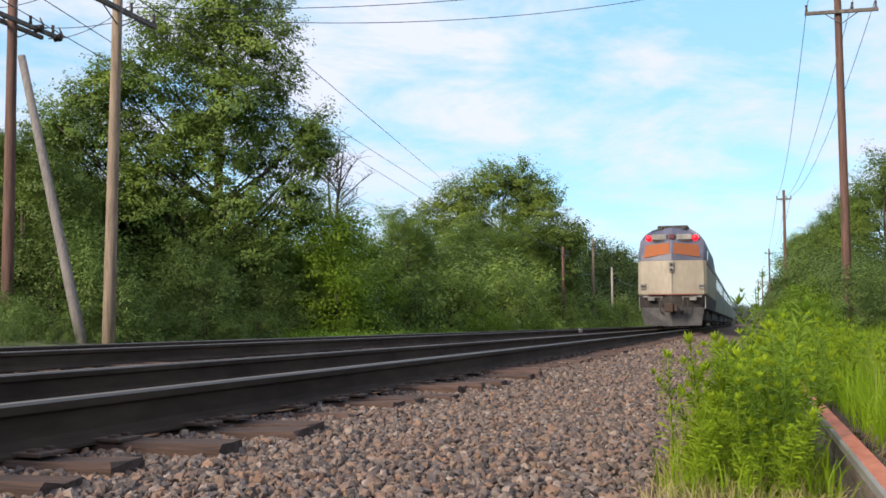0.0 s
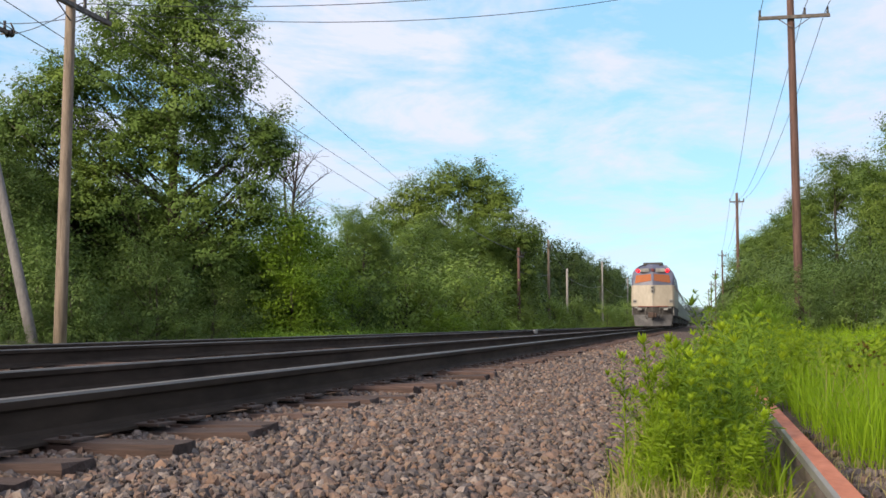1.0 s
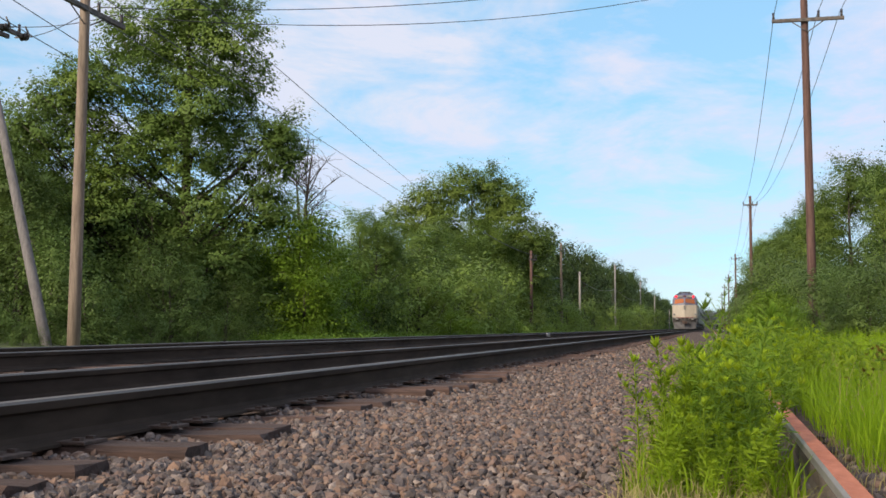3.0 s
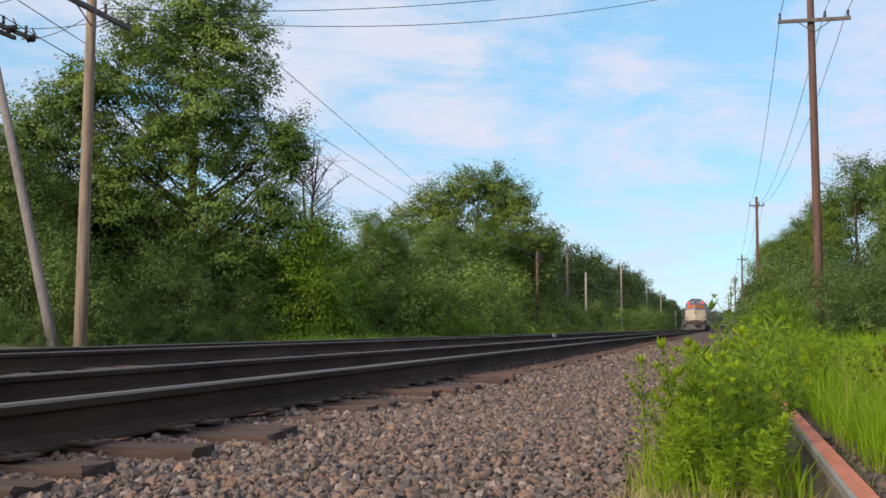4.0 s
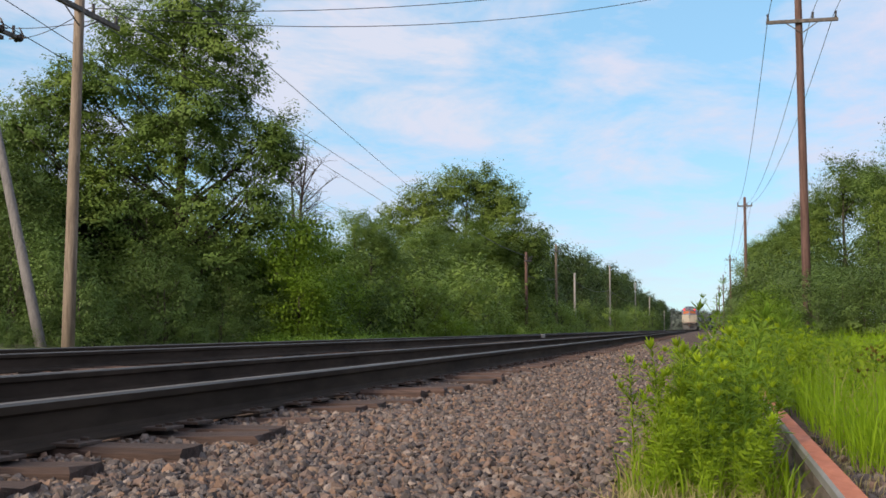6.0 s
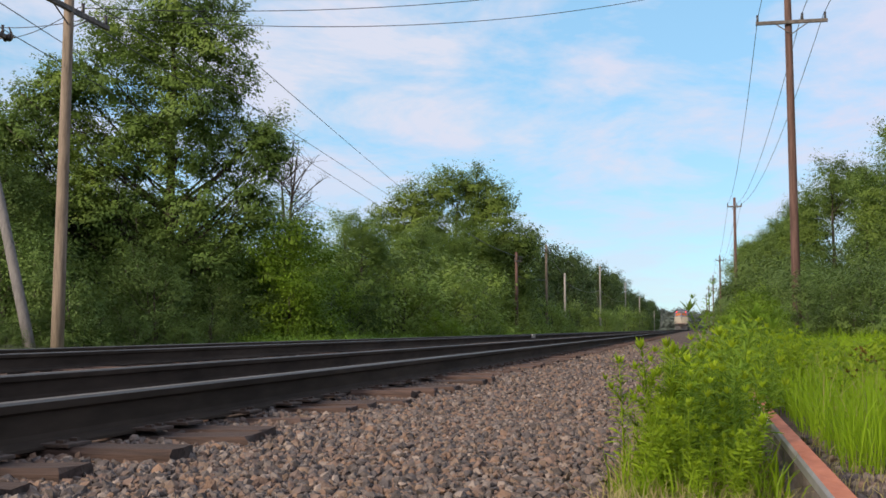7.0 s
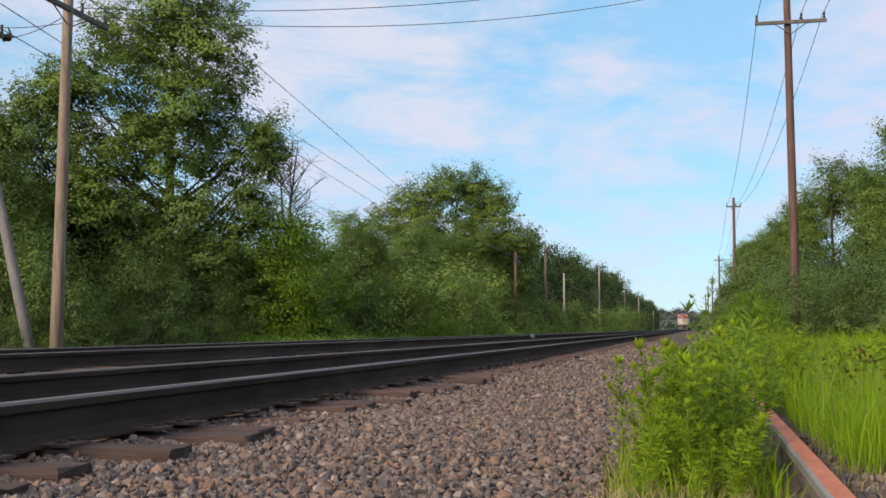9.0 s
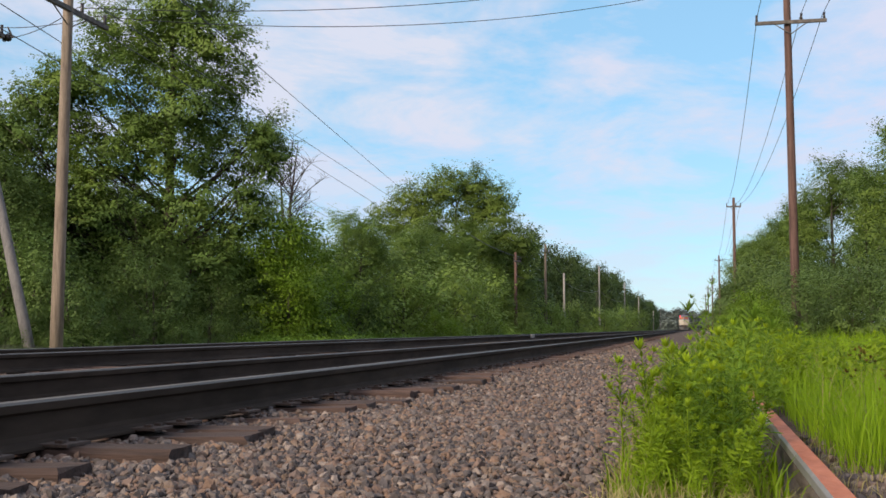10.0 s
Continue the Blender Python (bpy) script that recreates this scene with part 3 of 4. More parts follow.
def clump_centres(blobs, density, gen):
    """Centres in the outer part of each ellipsoid (x, y, z, r), and the way out of it; bigger ones get more."""
    out, way = [], []
    for x, y, z, r in blobs:
        n = max(4, int(density * r * r))
        d = gen.normal(0, 1, (n, 3))
        d /= np.linalg.norm(d, axis=1)[:, None]
        k = gen.uniform(0.3, 1.02, (n, 1)) ** 0.6
        out.append(np.array([x, y, z]) + d * k * r * np.array([1, 1, 0.82]))
        way.append(d)
    return np.concatenate(out), np.concatenate(way)


def limbs(blobs, height, base, gen, lean=0.0, twigs=1):
    """A trunk with a limb to each blob and twigs beyond."""
    out = []
    top = height * 0.93
    trunk = [(lean * k * k + gen.normal(0, 0.05), gen.normal(0, 0.05), k * top) for k in (0, 0.12, 0.3, 0.5, 0.7, 0.86, 1.0)]
    trunk[0] = (0, 0, -0.3)
    rad = [base * q for q in (1.25, 1.0, 0.82, 0.62, 0.4, 0.22, 0.06)]
    out.append(tube(trunk, rad, 9))
    for x, y, z, r in blobs:
        s = max(0.1, min(0.85, (z - 0.85 * math.hypot(x, y) - 0.3) / top))
        a = Vector((lean * s * s, 0, s * top))
        b = Vector((x, y, z))
        m = a.lerp(b, 0.5) + Vector((gen.normal(0, 0.12), gen.normal(0, 0.12), -0.12 * (b - a).length * 0.5))
        r0 = base * 0.45 * (1 - 0.6 * s)
        out.append(tube([a, m, b], [r0, r0 * 0.6, r0 * 0.22], 6))
        for _ in range(twigs):
            e = b + Vector(gen.normal(0, 1, 3)).normalized() * r * 0.9
            out.append(tube([m.lerp(b, gen.uniform(0.3, 1.0)), m.lerp(e, 0.7), e], [r0 * 0.32, r0 * 0.2, 0.012], 4))
    return tubes(out)


def tree(name, blobs, height, base, leaves, bark, density, per, spread, size, seed, label, lean=0.0, category="tree", twigs=1):
    gen = np.random.default_rng(seed)
    top = empty(name)
    tagged(top, label, category)
    v, f = limbs(blobs, height, base, gen, lean, twigs)
    mesh_object("trunk", v, f, bark, top, "rough grey-brown trunk and limbs", True)
    spots, way = clump_centres(blobs, density, gen)
    v, f, nn = leaf_cloud(spots, per, spread, size, gen, way)
    soften(mesh_object("crown", v, f, leaves, top), nn)
    return top


def random_blobs(height, width, low, count, seed, depth=None):
    r = random.Random(seed)
    out = []
    for i in range(count):
        h = low + (height - low) * (i + 0.5) / count
        k = (h - low) / (height - low)
        env = math.sqrt(max(0.05, 1 - (2 * k - 0.9) ** 2 * 0.85)) * width
        a = r.uniform(0, 6.28)
        q = r.uniform(0.35, 0.85) * env
        br = r.uniform(0.3, 0.46) * width
        out.append((math.cos(a) * q, math.sin(a) * q * (depth or 1.0), min(h, height - br * 0.7), br))
    return out


def place(ob, x, y, z=0.0, rz=0.0, s=1.0, sz=None):
    """A copy of a plant at that place and size."""
    return copy_thing(ob, pose(x, y, z, 0, 0, rz) @ Matrix.Diagonal((s, s, sz or s, 1)))


BIG = [(-1.9, 0.2, 7.4, 1.0), (-2.3, -0.2, 5.6, 1.0), (-0.6, -0.3, 7.6, 0.9), (0.4, 0, 12.1, 1.5), (-1.4, 0.4, 11.0, 1.5), (1.5, -0.3, 10.9, 1.35), (0.2, 0.6, 10.2, 1.5), (2.0, 0.2, 9.5, 0.95),
       (-2.0, -0.3, 9.4, 1.25), (0.5, -0.5, 8.8, 1.4), (-0.9, 0.6, 8.3, 1.1), (1.3, 0.5, 8.0, 1.1),
       (-3.2, 0.2, 9.2, 1.0), (-4.3, 0.1, 8.7, 0.95), (-5.3, -0.2, 7.7, 0.95), (-5.7, 0.2, 6.3, 0.85), (-4.3, 0.2, 6.0, 0.9), (3.0, 0.0, 7.8, 0.85), (3.3, 0.2, 7.0, 0.7), (2.9, 0.1, 5.0, 0.75),
       (-2.6, -0.5, 6.3, 0.9), (-3.7, -0.4, 5.1, 1.0), (-2.4, -0.5, 4.8, 1.0), (-3.5, 0.2, 8.2, 1.15), (-4.6, -0.2, 7.4, 1.0), (-3.3, 0.4, 6.9, 0.95), (-5.3, 0.3, 6.7, 0.8),
       (2.7, -0.2, 7.2, 0.95), (3.2, 0.1, 6.5, 0.6), (1.6, 0.6, 6.6, 1.0), (0.2, -0.6, 6.9, 1.1), (-1.2, 0.1, 6.6, 0.9),
       (2.6, 0.1, 5.7, 0.75), (0.9, -0.4, 5.4, 1.15), (-0.9, 0.3, 5.1, 1.05), (2.4, -0.1, 4.5, 0.8), (0.3, 0.3, 4.1, 1.2),
       (1.5, -0.3, 3.3, 1.1), (-1.5, 0.2, 3.8, 1.1), (-2.5, -0.3, 2.7, 1.1), (-0.3, -0.5, 2.4, 1.15), (2.3, 0.2, 2.3, 1.0), (0.9, 0.3, 1.4, 1.1), (-1.6, 0.4, 1.3, 1.1), (2.6, 0.1, 1.0, 0.9)]
yaw_in = 24.9
maple = tree("maple_tree", BIG, 12.6, 0.24, LEAF_DARK, BARK, 43, 88, 0.225, 0.105, 11, "tall dark green maple with open airy crown", twigs=5)
maple.matrix_basis = pose(-17.05, 36.15, -0.5, 0, 0, yaw_in)

ASH = [(-2.6, 0, 9.5, 1.6), (-4.3, 0.4, 8.2, 1.5), (-0.9, -0.4, 10.4, 1.4), (0.9, 0.3, 10.6, 1.4), (2.5, 0, 9.8, 1.3), (2.9, -0.3, 8.5, 1.1), (1.2, 0.6, 8.8, 1.5), (-1.7, -0.6, 7.9, 1.7),
       (3.8, 0.2, 6.8, 1.4), (4.5, 0, 6.1, 0.9), (2.1, -0.5, 6.4, 1.6), (-4.1, -0.3, 6.3, 1.7), (-0.9, 0.5, 6.0, 1.7), (3.6, 0.3, 4.4, 1.7), (1.0, -0.6, 4.0, 1.8), (-2.5, 0.2, 4.4, 1.8), (-4.2, 0.2, 3.0, 1.7), (0, 0.4, 2.1, 1.7), (3.6, -0.2, 2.2, 1.7), (-2.2, -0.4, 1.6, 1.6)]
ash = tree("ash_tree", ASH, 11.2, 0.22, LEAF_ASH, BARK, 38, 74, 0.29, 0.14, 15, "broad many-lobed green tree with a rounded top", twigs=4)
ash.matrix_basis = pose(-18.9, 93.5, -0.6, 0, 0, 11.5) @ Matrix.Diagonal((1.23, 1.23, 1.22, 1))
tree_a = tree("broadleaf_tree", random_blobs(9.5, 3.0, 1.6, 17, 21), 9.5, 0.17, LEAF_MID, BARK, 24, 80, 0.27, 0.11, 22, "full rounded green broadleaf tree beside the tracks")
tree_b = tree("slender_tree", random_blobs(8.5, 2.1, 1.2, 13, 31), 8.5, 0.13, LEAF_HEDGE_SHADED, BARK, 27, 64, 0.26, 0.12, 32, "slender green broadleaf tree in the hedgerow")
tree_c = tree("distant_tree", random_blobs(9.0, 3.4, 0.8, 13, 41), 9.0, 0.18, LEAF_FAR, BARK, 22, 17, 0.36, 0.27, 42, "distant dense green tree in the line-side wood")
tree_d = tree("horizon_tree", random_blobs(9.0, 3.4, 0.4, 13, 71), 9.0, 0.18, LEAF_HAZE, BARK, 14, 12, 0.55, 0.85, 72, "far tree at the end of the line, blue-grey haze in its leaf colour")
bush = tree("hedge_bush", random_blobs(3.2, 1.7, 0.3, 11, 51), 3.0, 0.06, LEAF_HEDGE_SHADED, BARK, 30, 48, 0.22, 0.088, 52, "leafy green bush in the hedgerow, deep shade in its leaf colour", category="bush")
bush_bright = tree("young_bush", random_blobs(4.2, 1.75, 0.4, 13, 61), 4.0, 0.06, LEAF_BRIGHT, BARK, 40, 40, 0.24, 0.10, 62, "bright yellow-green young bush", category="bush")

tr_rnd = random.Random(5)
verge_bush = tree("verge_bush", random_blobs(3.1, 1.75, 0.2, 11, 83), 2.8, 0.06, LEAF_ASH, BARK, 22, 30, 0.25, 0.13, 84, "rounded fresh green bush on the grassy verge", category="bush")
verge_bush.matrix_basis = pose(-11.9, 160.0, -0.5) @ Matrix.Diagonal((1.2, 1.2, 1.2, 1))
# left hedgerow: the big crowns seen past the maple
for x, y, s, sz, kind in [(-19.5, 30.5, 0.75, 0.70, tree_b), (-22.0, 32.5, 0.8, 0.75, tree_a), (-25.0, 36.0, 0.9, 0.8, tree_a), (-22.5, 27.0, 0.7, 0.6, tree_b), (-20.5, 40.5, 0.8, 0.75, tree_b),
                          (-14.4, 50.0, 0.55, 0.57, tree_a), (-17.9, 59.0, 0.8, 0.74, tree_a), (-15.6, 66.0, 0.7, 0.72, tree_a),
                          (-17.2, 82.0, 0.85, 0.8, tree_a), (-16.2, 92.0, 0.75, 0.7, tree_a), (-16.8, 99.0, 0.85, 0.85, tree_b)]:
    place(kind, x, y, -0.5, tr_rnd.uniform(0, 360), s, sz)
for x, y, s in [(-15.4, 27.0, 0.8), (-17.3, 28.5, 1.1), (-15.0, 31.0, 0.9), (-19.0, 29.5, 1.2), (-14.6, 34.0, 0.75), (-16.2, 33.0, 1.1), (-14.4, 37.5, 0.8), (-14.0, 41.0, 0.9), (-15.6, 43.0, 1.2), (-13.6, 45.5, 0.9),
                (-14.6, 48.0, 1.2), (-13.2, 53.0, 1.0), (-14.4, 56.0, 1.3), (-13.0, 60.0, 1.1), (-14.0, 64.0, 1.4), (-12.9, 69.0, 1.1), (-14.6, 74.0, 1.4), (-14.8, 80.0, 1.1), (-15.2, 88.0, 1.3), (-15.0, 96.0, 1.1), (-23, 31, 1.2), (-21, 26.5, 1.1), (-25, 29, 1.2)]:
    place(bush if y < 47 else verge_bush, x, y, -0.5, tr_rnd.uniform(0, 360), s)
for x, y, s in [(-13.8, 38.2, 1.2), (-14.3, 39.6, 1.22), (-13.3, 37.4, 0.85), (-14.0, 44.5, 0.8), (-14.4, 50.5, 0.75), (-14.2, 57.0, 0.8), (-10.9, 49.5, 0.42), (-10.7, 51.7, 0.34), (-12.6, 40.5, 0.3), (-12.3, 35.5, 0.28), (-11.7, 54.5, 0.46), (-11.5, 57.0, 0.36), (-11.9, 72.0, 0.4), (-12.2, 66.0, 0.36)]:
    place(bush_bright, x, y, -0.5, tr_rnd.uniform(0, 360), s)
for i in range(14):
    y = 30 + i * 4.6
    place(tree_c, -24.5 - tr_rnd.uniform(0, 4) + 0.07 * (y - 30), y, -0.5, tr_rnd.uniform(0, 360), tr_rnd.uniform(0.6, 0.8), tr_rnd.uniform(0.5, 0.66))
for x, y, s in [(-18.5, 35.5, 1.5), (-20.0, 38.5, 1.7), (-17.6, 39.5, 1.4), (-18.8, 43.0, 1.7), (-16.9, 43.0, 1.3), (-17.5, 47.5, 1.6), (-16.2, 51.0, 1.5), (-16.6, 55.0, 1.5), (-21.5, 35.0, 1.7), (-23.5, 34.5, 1.6), (-16.4, 61.0, 1.6)]:
    place(bush, x, y, -0.5, tr_rnd.uniform(0, 360), s)
for x, y, s, sz in [(-21.6, 35.8, 0.8, 0.70), (-19.9, 37.5, 0.7, 0.60), (-23.6, 34.6, 0.8, 0.68), (-22.8, 38.5, 0.85, 0.7), (-25.5, 36.0, 0.8, 0.7), (-20.6, 33.4, 0.6, 0.52)]:
    place(tree_c, x, y, -0.5, tr_rnd.uniform(0, 360), s, sz)
# left wood running away along the line
for i in range(35):
    y = 104 + i * 11.8 + tr_rnd.uniform(-3, 3)
    place(tree_c, -17.6 + tr_rnd.uniform(-1.0, 1.0), y, -0.5, tr_rnd.uniform(0, 360), tr_rnd.uniform(0.8, 1.25), (tr_rnd.uniform(0.82, 1.16) + 0.25 * min(1, (y - 100) / 180)) * (1.14 if 125 < y < 270 else 1.0))
for i in range(24):
    place(tree_c, -23.5 + tr_rnd.uniform(-1.5, 1.5), 108 + i * 15.0 + tr_rnd.uniform(-4, 4), -0.5, tr_rnd.uniform(0, 360), tr_rnd.uniform(0.9, 1.2), tr_rnd.uniform(0.8, 1.05))
for x, y, s in [(-16.6, 24.6, 0.5), (-17.8, 25.8, 0.55), (-16.0, 26.2, 0.45), (-15.2, 27.4, 0.45), (-14.4, 28.6, 0.42), (-13.8, 30.2, 0.36), (-13.8, 32.0, 0.42), (-19.2, 26.6, 0.6), (-15.6, 22.4, 0.3), (-16.2, 23.4, 0.36), (-14.9, 25.4, 0.28), (-15.4, 24.2, 0.3)]:
    place(bush, x, y, -0.45, tr_rnd.uniform(0, 360), s)
for i in range(30):
    y = 100 + i * 11.0 + tr_rnd.uniform(-4, 4)
    place(bush, -14.9 + tr_rnd.uniform(-0.7, 0.9), y, -0.5, tr_rnd.uniform(0, 360), tr_rnd.uniform(0.6, 1.3))
for x, y, s in [(-11.9, 172.0, 0.9), (-12.0, 205.0, 1.3), (-12.3, 128.0, 0.9), (-12.5, 112.0, 0.8), (-12.2, 141.0, 0.7), (-12.7, 99.0, 0.6), (-12.5, 86.0, 0.5), (-12.2, 240.0, 1.2), (-12.3, 189.0, 1.0), (-12.4, 104.0, 0.95), (-12.4, 119.0, 1.0), (-12.3, 164.5, 1.0), (-12.4, 226.0, 1.35), (-12.3, 283.0, 1.4)]:
    place(verge_bush, x, y, -0.5, tr_rnd.uniform(0, 360), s)
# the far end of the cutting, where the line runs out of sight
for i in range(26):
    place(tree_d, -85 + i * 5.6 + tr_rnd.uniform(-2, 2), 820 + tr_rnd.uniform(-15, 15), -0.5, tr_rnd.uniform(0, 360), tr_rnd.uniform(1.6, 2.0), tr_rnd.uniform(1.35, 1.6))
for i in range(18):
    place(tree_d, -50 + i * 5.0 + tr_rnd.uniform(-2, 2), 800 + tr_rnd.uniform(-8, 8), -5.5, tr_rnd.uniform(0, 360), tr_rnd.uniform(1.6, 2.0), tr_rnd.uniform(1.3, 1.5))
# right wood
for x, y, s, sz, kind in [(14.5, 40.0, 1.0, 1.07, tree_a), (12.6, 45.0, 0.95, 1.06, tree_a), (10.5, 52.0, 0.95, 1.08, tree_a), (9.5, 58.0, 0.9, 1.02, tree_a), (8.9, 65.0, 0.9, 1.02, tree_b), (8.3, 75.0, 0.95, 1.13, tree_a), (7.8, 86.0, 0.9, 1.10, tree_a),
                          (7.5, 97.0, 0.95, 1.06, tree_a), (7.2, 112.0, 0.95, 1.1, tree_a), (7.0, 128.0, 0.95, 1.12, tree_a), (6.9, 146.0, 1.0, 1.18, tree_a), (12.5, 60.0, 1.1, 1.0, tree_a), (16.0, 52.0, 1.1, 1.08, tree_a), (11.0, 76.0, 1.1, 1.1, tree_a), (15.2, 46.5, 1.05, 1.1, tree_a), (13.0, 50.0, 1.0, 1.1, tree_a), (11.2, 56.0, 1.0, 1.1, tree_a)]:
    place(kind, x, y, 0.0, tr_rnd.uniform(0, 360), s, sz)
for i in range(18):
    y = 160 + i * 16.0 + tr_rnd.uniform(-4, 4)
    place(tree_c, 7.4 + tr_rnd.uniform(-0.6, 1.2) + 0.004 * (y - 100), y, 0.0, tr_rnd.uniform(0, 360), tr_rnd.uniform(0.75, 0.95), tr_rnd.uniform(1.15, 1.4))
for x, y, s in [(4.6, 72.0, 1.5), (4.4, 83.0, 1.6), (4.9, 64.0, 1.5), (2.95, 36.0, 0.66), (3.5, 39.0, 0.72), (4.6, 37.0, 0.72), (5.6, 33.0, 0.7), (6.2, 30.0, 0.8), (8.5, 29.0, 1.1), (5.0, 36.0, 0.75), (7.0, 37.0, 1.0), (9.6, 36.0, 1.3), (4.6, 42.0, 0.8), (6.2, 44.0, 1.1), (5.0, 50.0, 1.0), (4.6, 57.0, 1.0), (5.6, 62.0, 1.2), (4.5, 68.0, 1.1), (4.6, 78.0, 1.1), (4.4, 90.0, 1.2), (4.4, 104.0, 1.2), (4.3, 120.0, 1.2), (4.3, 140.0, 1.3), (4.3, 165.0, 1.3)]:
    place(bush, x, y, -0.1, tr_rnd.uniform(0, 360), s)
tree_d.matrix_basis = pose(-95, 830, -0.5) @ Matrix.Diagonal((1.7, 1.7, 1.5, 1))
for ob in (tree_a, tree_b, tree_c, bush, bush_bright):
    ob.matrix_basis = pose({"broadleaf_tree": -17.6, "slender_tree": -18.2, "distant_tree": -21, "hedge_bush": -20, "young_bush": -16.4}[ob.name], {"broadleaf_tree": 90, "slender_tree": 78, "distant_tree": 120, "hedge_bush": 34, "young_bush": 47.5}[ob.name], -0.5)


# ---------------------------------------------------------------- poles and wires
def pole(name, x, y, z0, height, r, material, label, arm=None, lean=(0, 0)):
    """A tapered wooden pole; arm: (height, half length, turn in degrees)."""
    top = empty(name, x, y, z0)
    tagged(top, label, "utility pole")
    pts = [(lean[0] * k, lean[1] * k, height * k - 0.4 * (k == 0)) for k in (0, 0.25, 0.5, 0.75, 1.0)]
    v, f = tube(pts, [r * q for q in (1.08, 1.0, 0.92, 0.84, 0.76)], 12)
    mesh_object("shaft", v, f, material, top, "", True)
    if arm:
        h, half, turn = arm
        bm = box(-half, half, -r - 0.10, -r, h - 0.06, h + 0.06, 0.01)
        bm.transform(Matrix.Rotation(radians(turn), 4, "Z"))
        part("crossarm", bm, ARM_WOOD, top)
        for s in (-1, 1):
            v, f = tube([(s * half * 0.45, -r - 0.05, h - 0.05), (0, -r - 0.03, h - 0.42)], [0.018, 0.018], 6)
            m = Matrix.Rotation(radians(turn), 3, "Z")
            mesh_object("brace", [m @ p for p in v], f, ARM_WOOD, top)
        for q in (-0.95, 0.30, 0.93):
            p = Matrix.Rotation(radians(turn), 3, "Z") @ Vector((q * half, -r - 0.05, h))
            v, f = tube([p + Vector((0, 0, 0.05)), p + Vector((0, 0, 0.10)), p + Vector((0, 0, 0.16)), p + Vector((0, 0, 0.29))], [0.028, 0.05, 0.036, 0.046], 10)
            mesh_object("insulator", v, f, CERAMIC, top, "dark glazed insulator", True)
    return top


def wire(a, b, sag, label="dark overhead wire hanging between poles", r=0.011):
    pts = []
    for i in range(25):
        k = i / 24
        p = Vector(a).lerp(Vector(b), k)
        pts.append((p.x, p.y, p.z - sag * 4 * k * (1 - k)))
    v, f = tube(pts, [r] * 25, 5)
    return tagged(mesh_object("overhead_wire", v, f, WIRE, None, "", True), label, "wire", "overhead wires")


pole_front = pole("utility_pole", -14.28, 24.5, -0.45, 10.2, 0.145, POLE_WOOD, "tall weathered tan wooden utility pole with crossarm", (8.35, 1.75, 90), (0.16, 0))
pole_back = pole("utility_pole", -18.9, 27.3, -0.45, 11.0, 0.16, POLE_RED, "reddish brown wooden utility pole with double crossarm", (9.08, 1.7, 90))
bm = box(-1.7, 1.7, 0.16, 0.26, 9.02, 9.14, 0.01)
bm.transform(Matrix.Rotation(radians(90), 4, "Z"))
part("crossarm", bm, ARM_WOOD, pole_back)
for q, z in ((0.85, 9.10), (1.78, 9.06)):
    v, f = tubes([tube([(x0, q, z), (x0 + 0.03, q, z), (x0 + 0.10, q, z), (x0 + 0.11, q, z)], [0.04, 0.115, 0.10, 0.04], 12) for x0 in (0.12, 0.24)])
    mesh_object("insulator", v, f, CERAMIC, pole_back, "dark strain insulator of two discs", True)
    v, f = tubes([tube([(-0.05, q, z), (0.5, q, z)], [0.022, 0.022], 6), tube([(0.40, q, z), (0.36, q, z + 0.12), (0.27, q, z + 0.30)], [0.03, 0.03, 0.022], 6)])
    mesh_object("clamp", v, f, ARM_WOOD, pole_back, "grey metal dead-end clamp", True)
# a grey brace pole leans against the line of poles
vb, fb = tube([(-15.08, 25.1, -0.9), (-15.96, 25.55, 1.5), (-17.08, 26.1, 4.6), (-18.16, 26.65, 7.5)], [0.14, 0.132, 0.118, 0.105], 12)
brace = mesh_object("brace_pole", vb, fb, BRACE_WOOD, None, "", True)
tagged(brace, "bare grey wooden brace pole leaning at a slant", "pole")

RIGHT = [(3.42, 42.0), (3.48, 104.9), (3.83, 186.7), (3.79, 257.0), (3.6, 318.0), (3.6, 390.0)]
for i, (x, y) in enumerate(RIGHT):
    pole("line_pole", x, y, -0.1, (14.4 if i == 0 else 12.0), 0.15, POLE_RED, "reddish brown wooden line-side pole with crossarm", (11.2, 1.2 if i == 0 else 0.62, 0), (-0.12, 0) if i == 0 else (0, 0))
LEFT = [(-13.2, 106.5, 8.7), (-13.4, 89.5, 6.9), (-13.2, 122.0, 6.8), (-13.2, 168.3, 10.0), (-13.2, 230.4, 10.0), (-13.2, 289.0, 8.8), (-13.2, 392.0, 7.0), (-13.2, 470.0, 7.5)]
for x, y, h in LEFT:
    pole("line_pole", x, y, -0.5, h, 0.13, POLE_RED if y < 100 else (POLE_WOOD if y < 110 else POLE_GREY), "thin wooden line-side pole at the wood's edge", (h - 0.7, 0.42, 60) if y < 110 else None)

A1, A2 = (-14.2, 25.9, 8.12), (-14.25, 25.1, 8.12)
wire(A1, (3.4, 42.0, 13.2), 1.0)
wire(A2, (3.4, 42.0, 13.95), 0.85)
wire((-14.2, 22.9, 8.12), (3.4, 42.0, 14.2), 0.8)
wire((-18.4, 29.08, 8.61), A2, 0.1)
wire((-18.4, 28.15, 8.65), A1, 0.1)
wire((-18.4, 26.0, 8.65), (-14.2, 22.9, 8.12), 0.12)
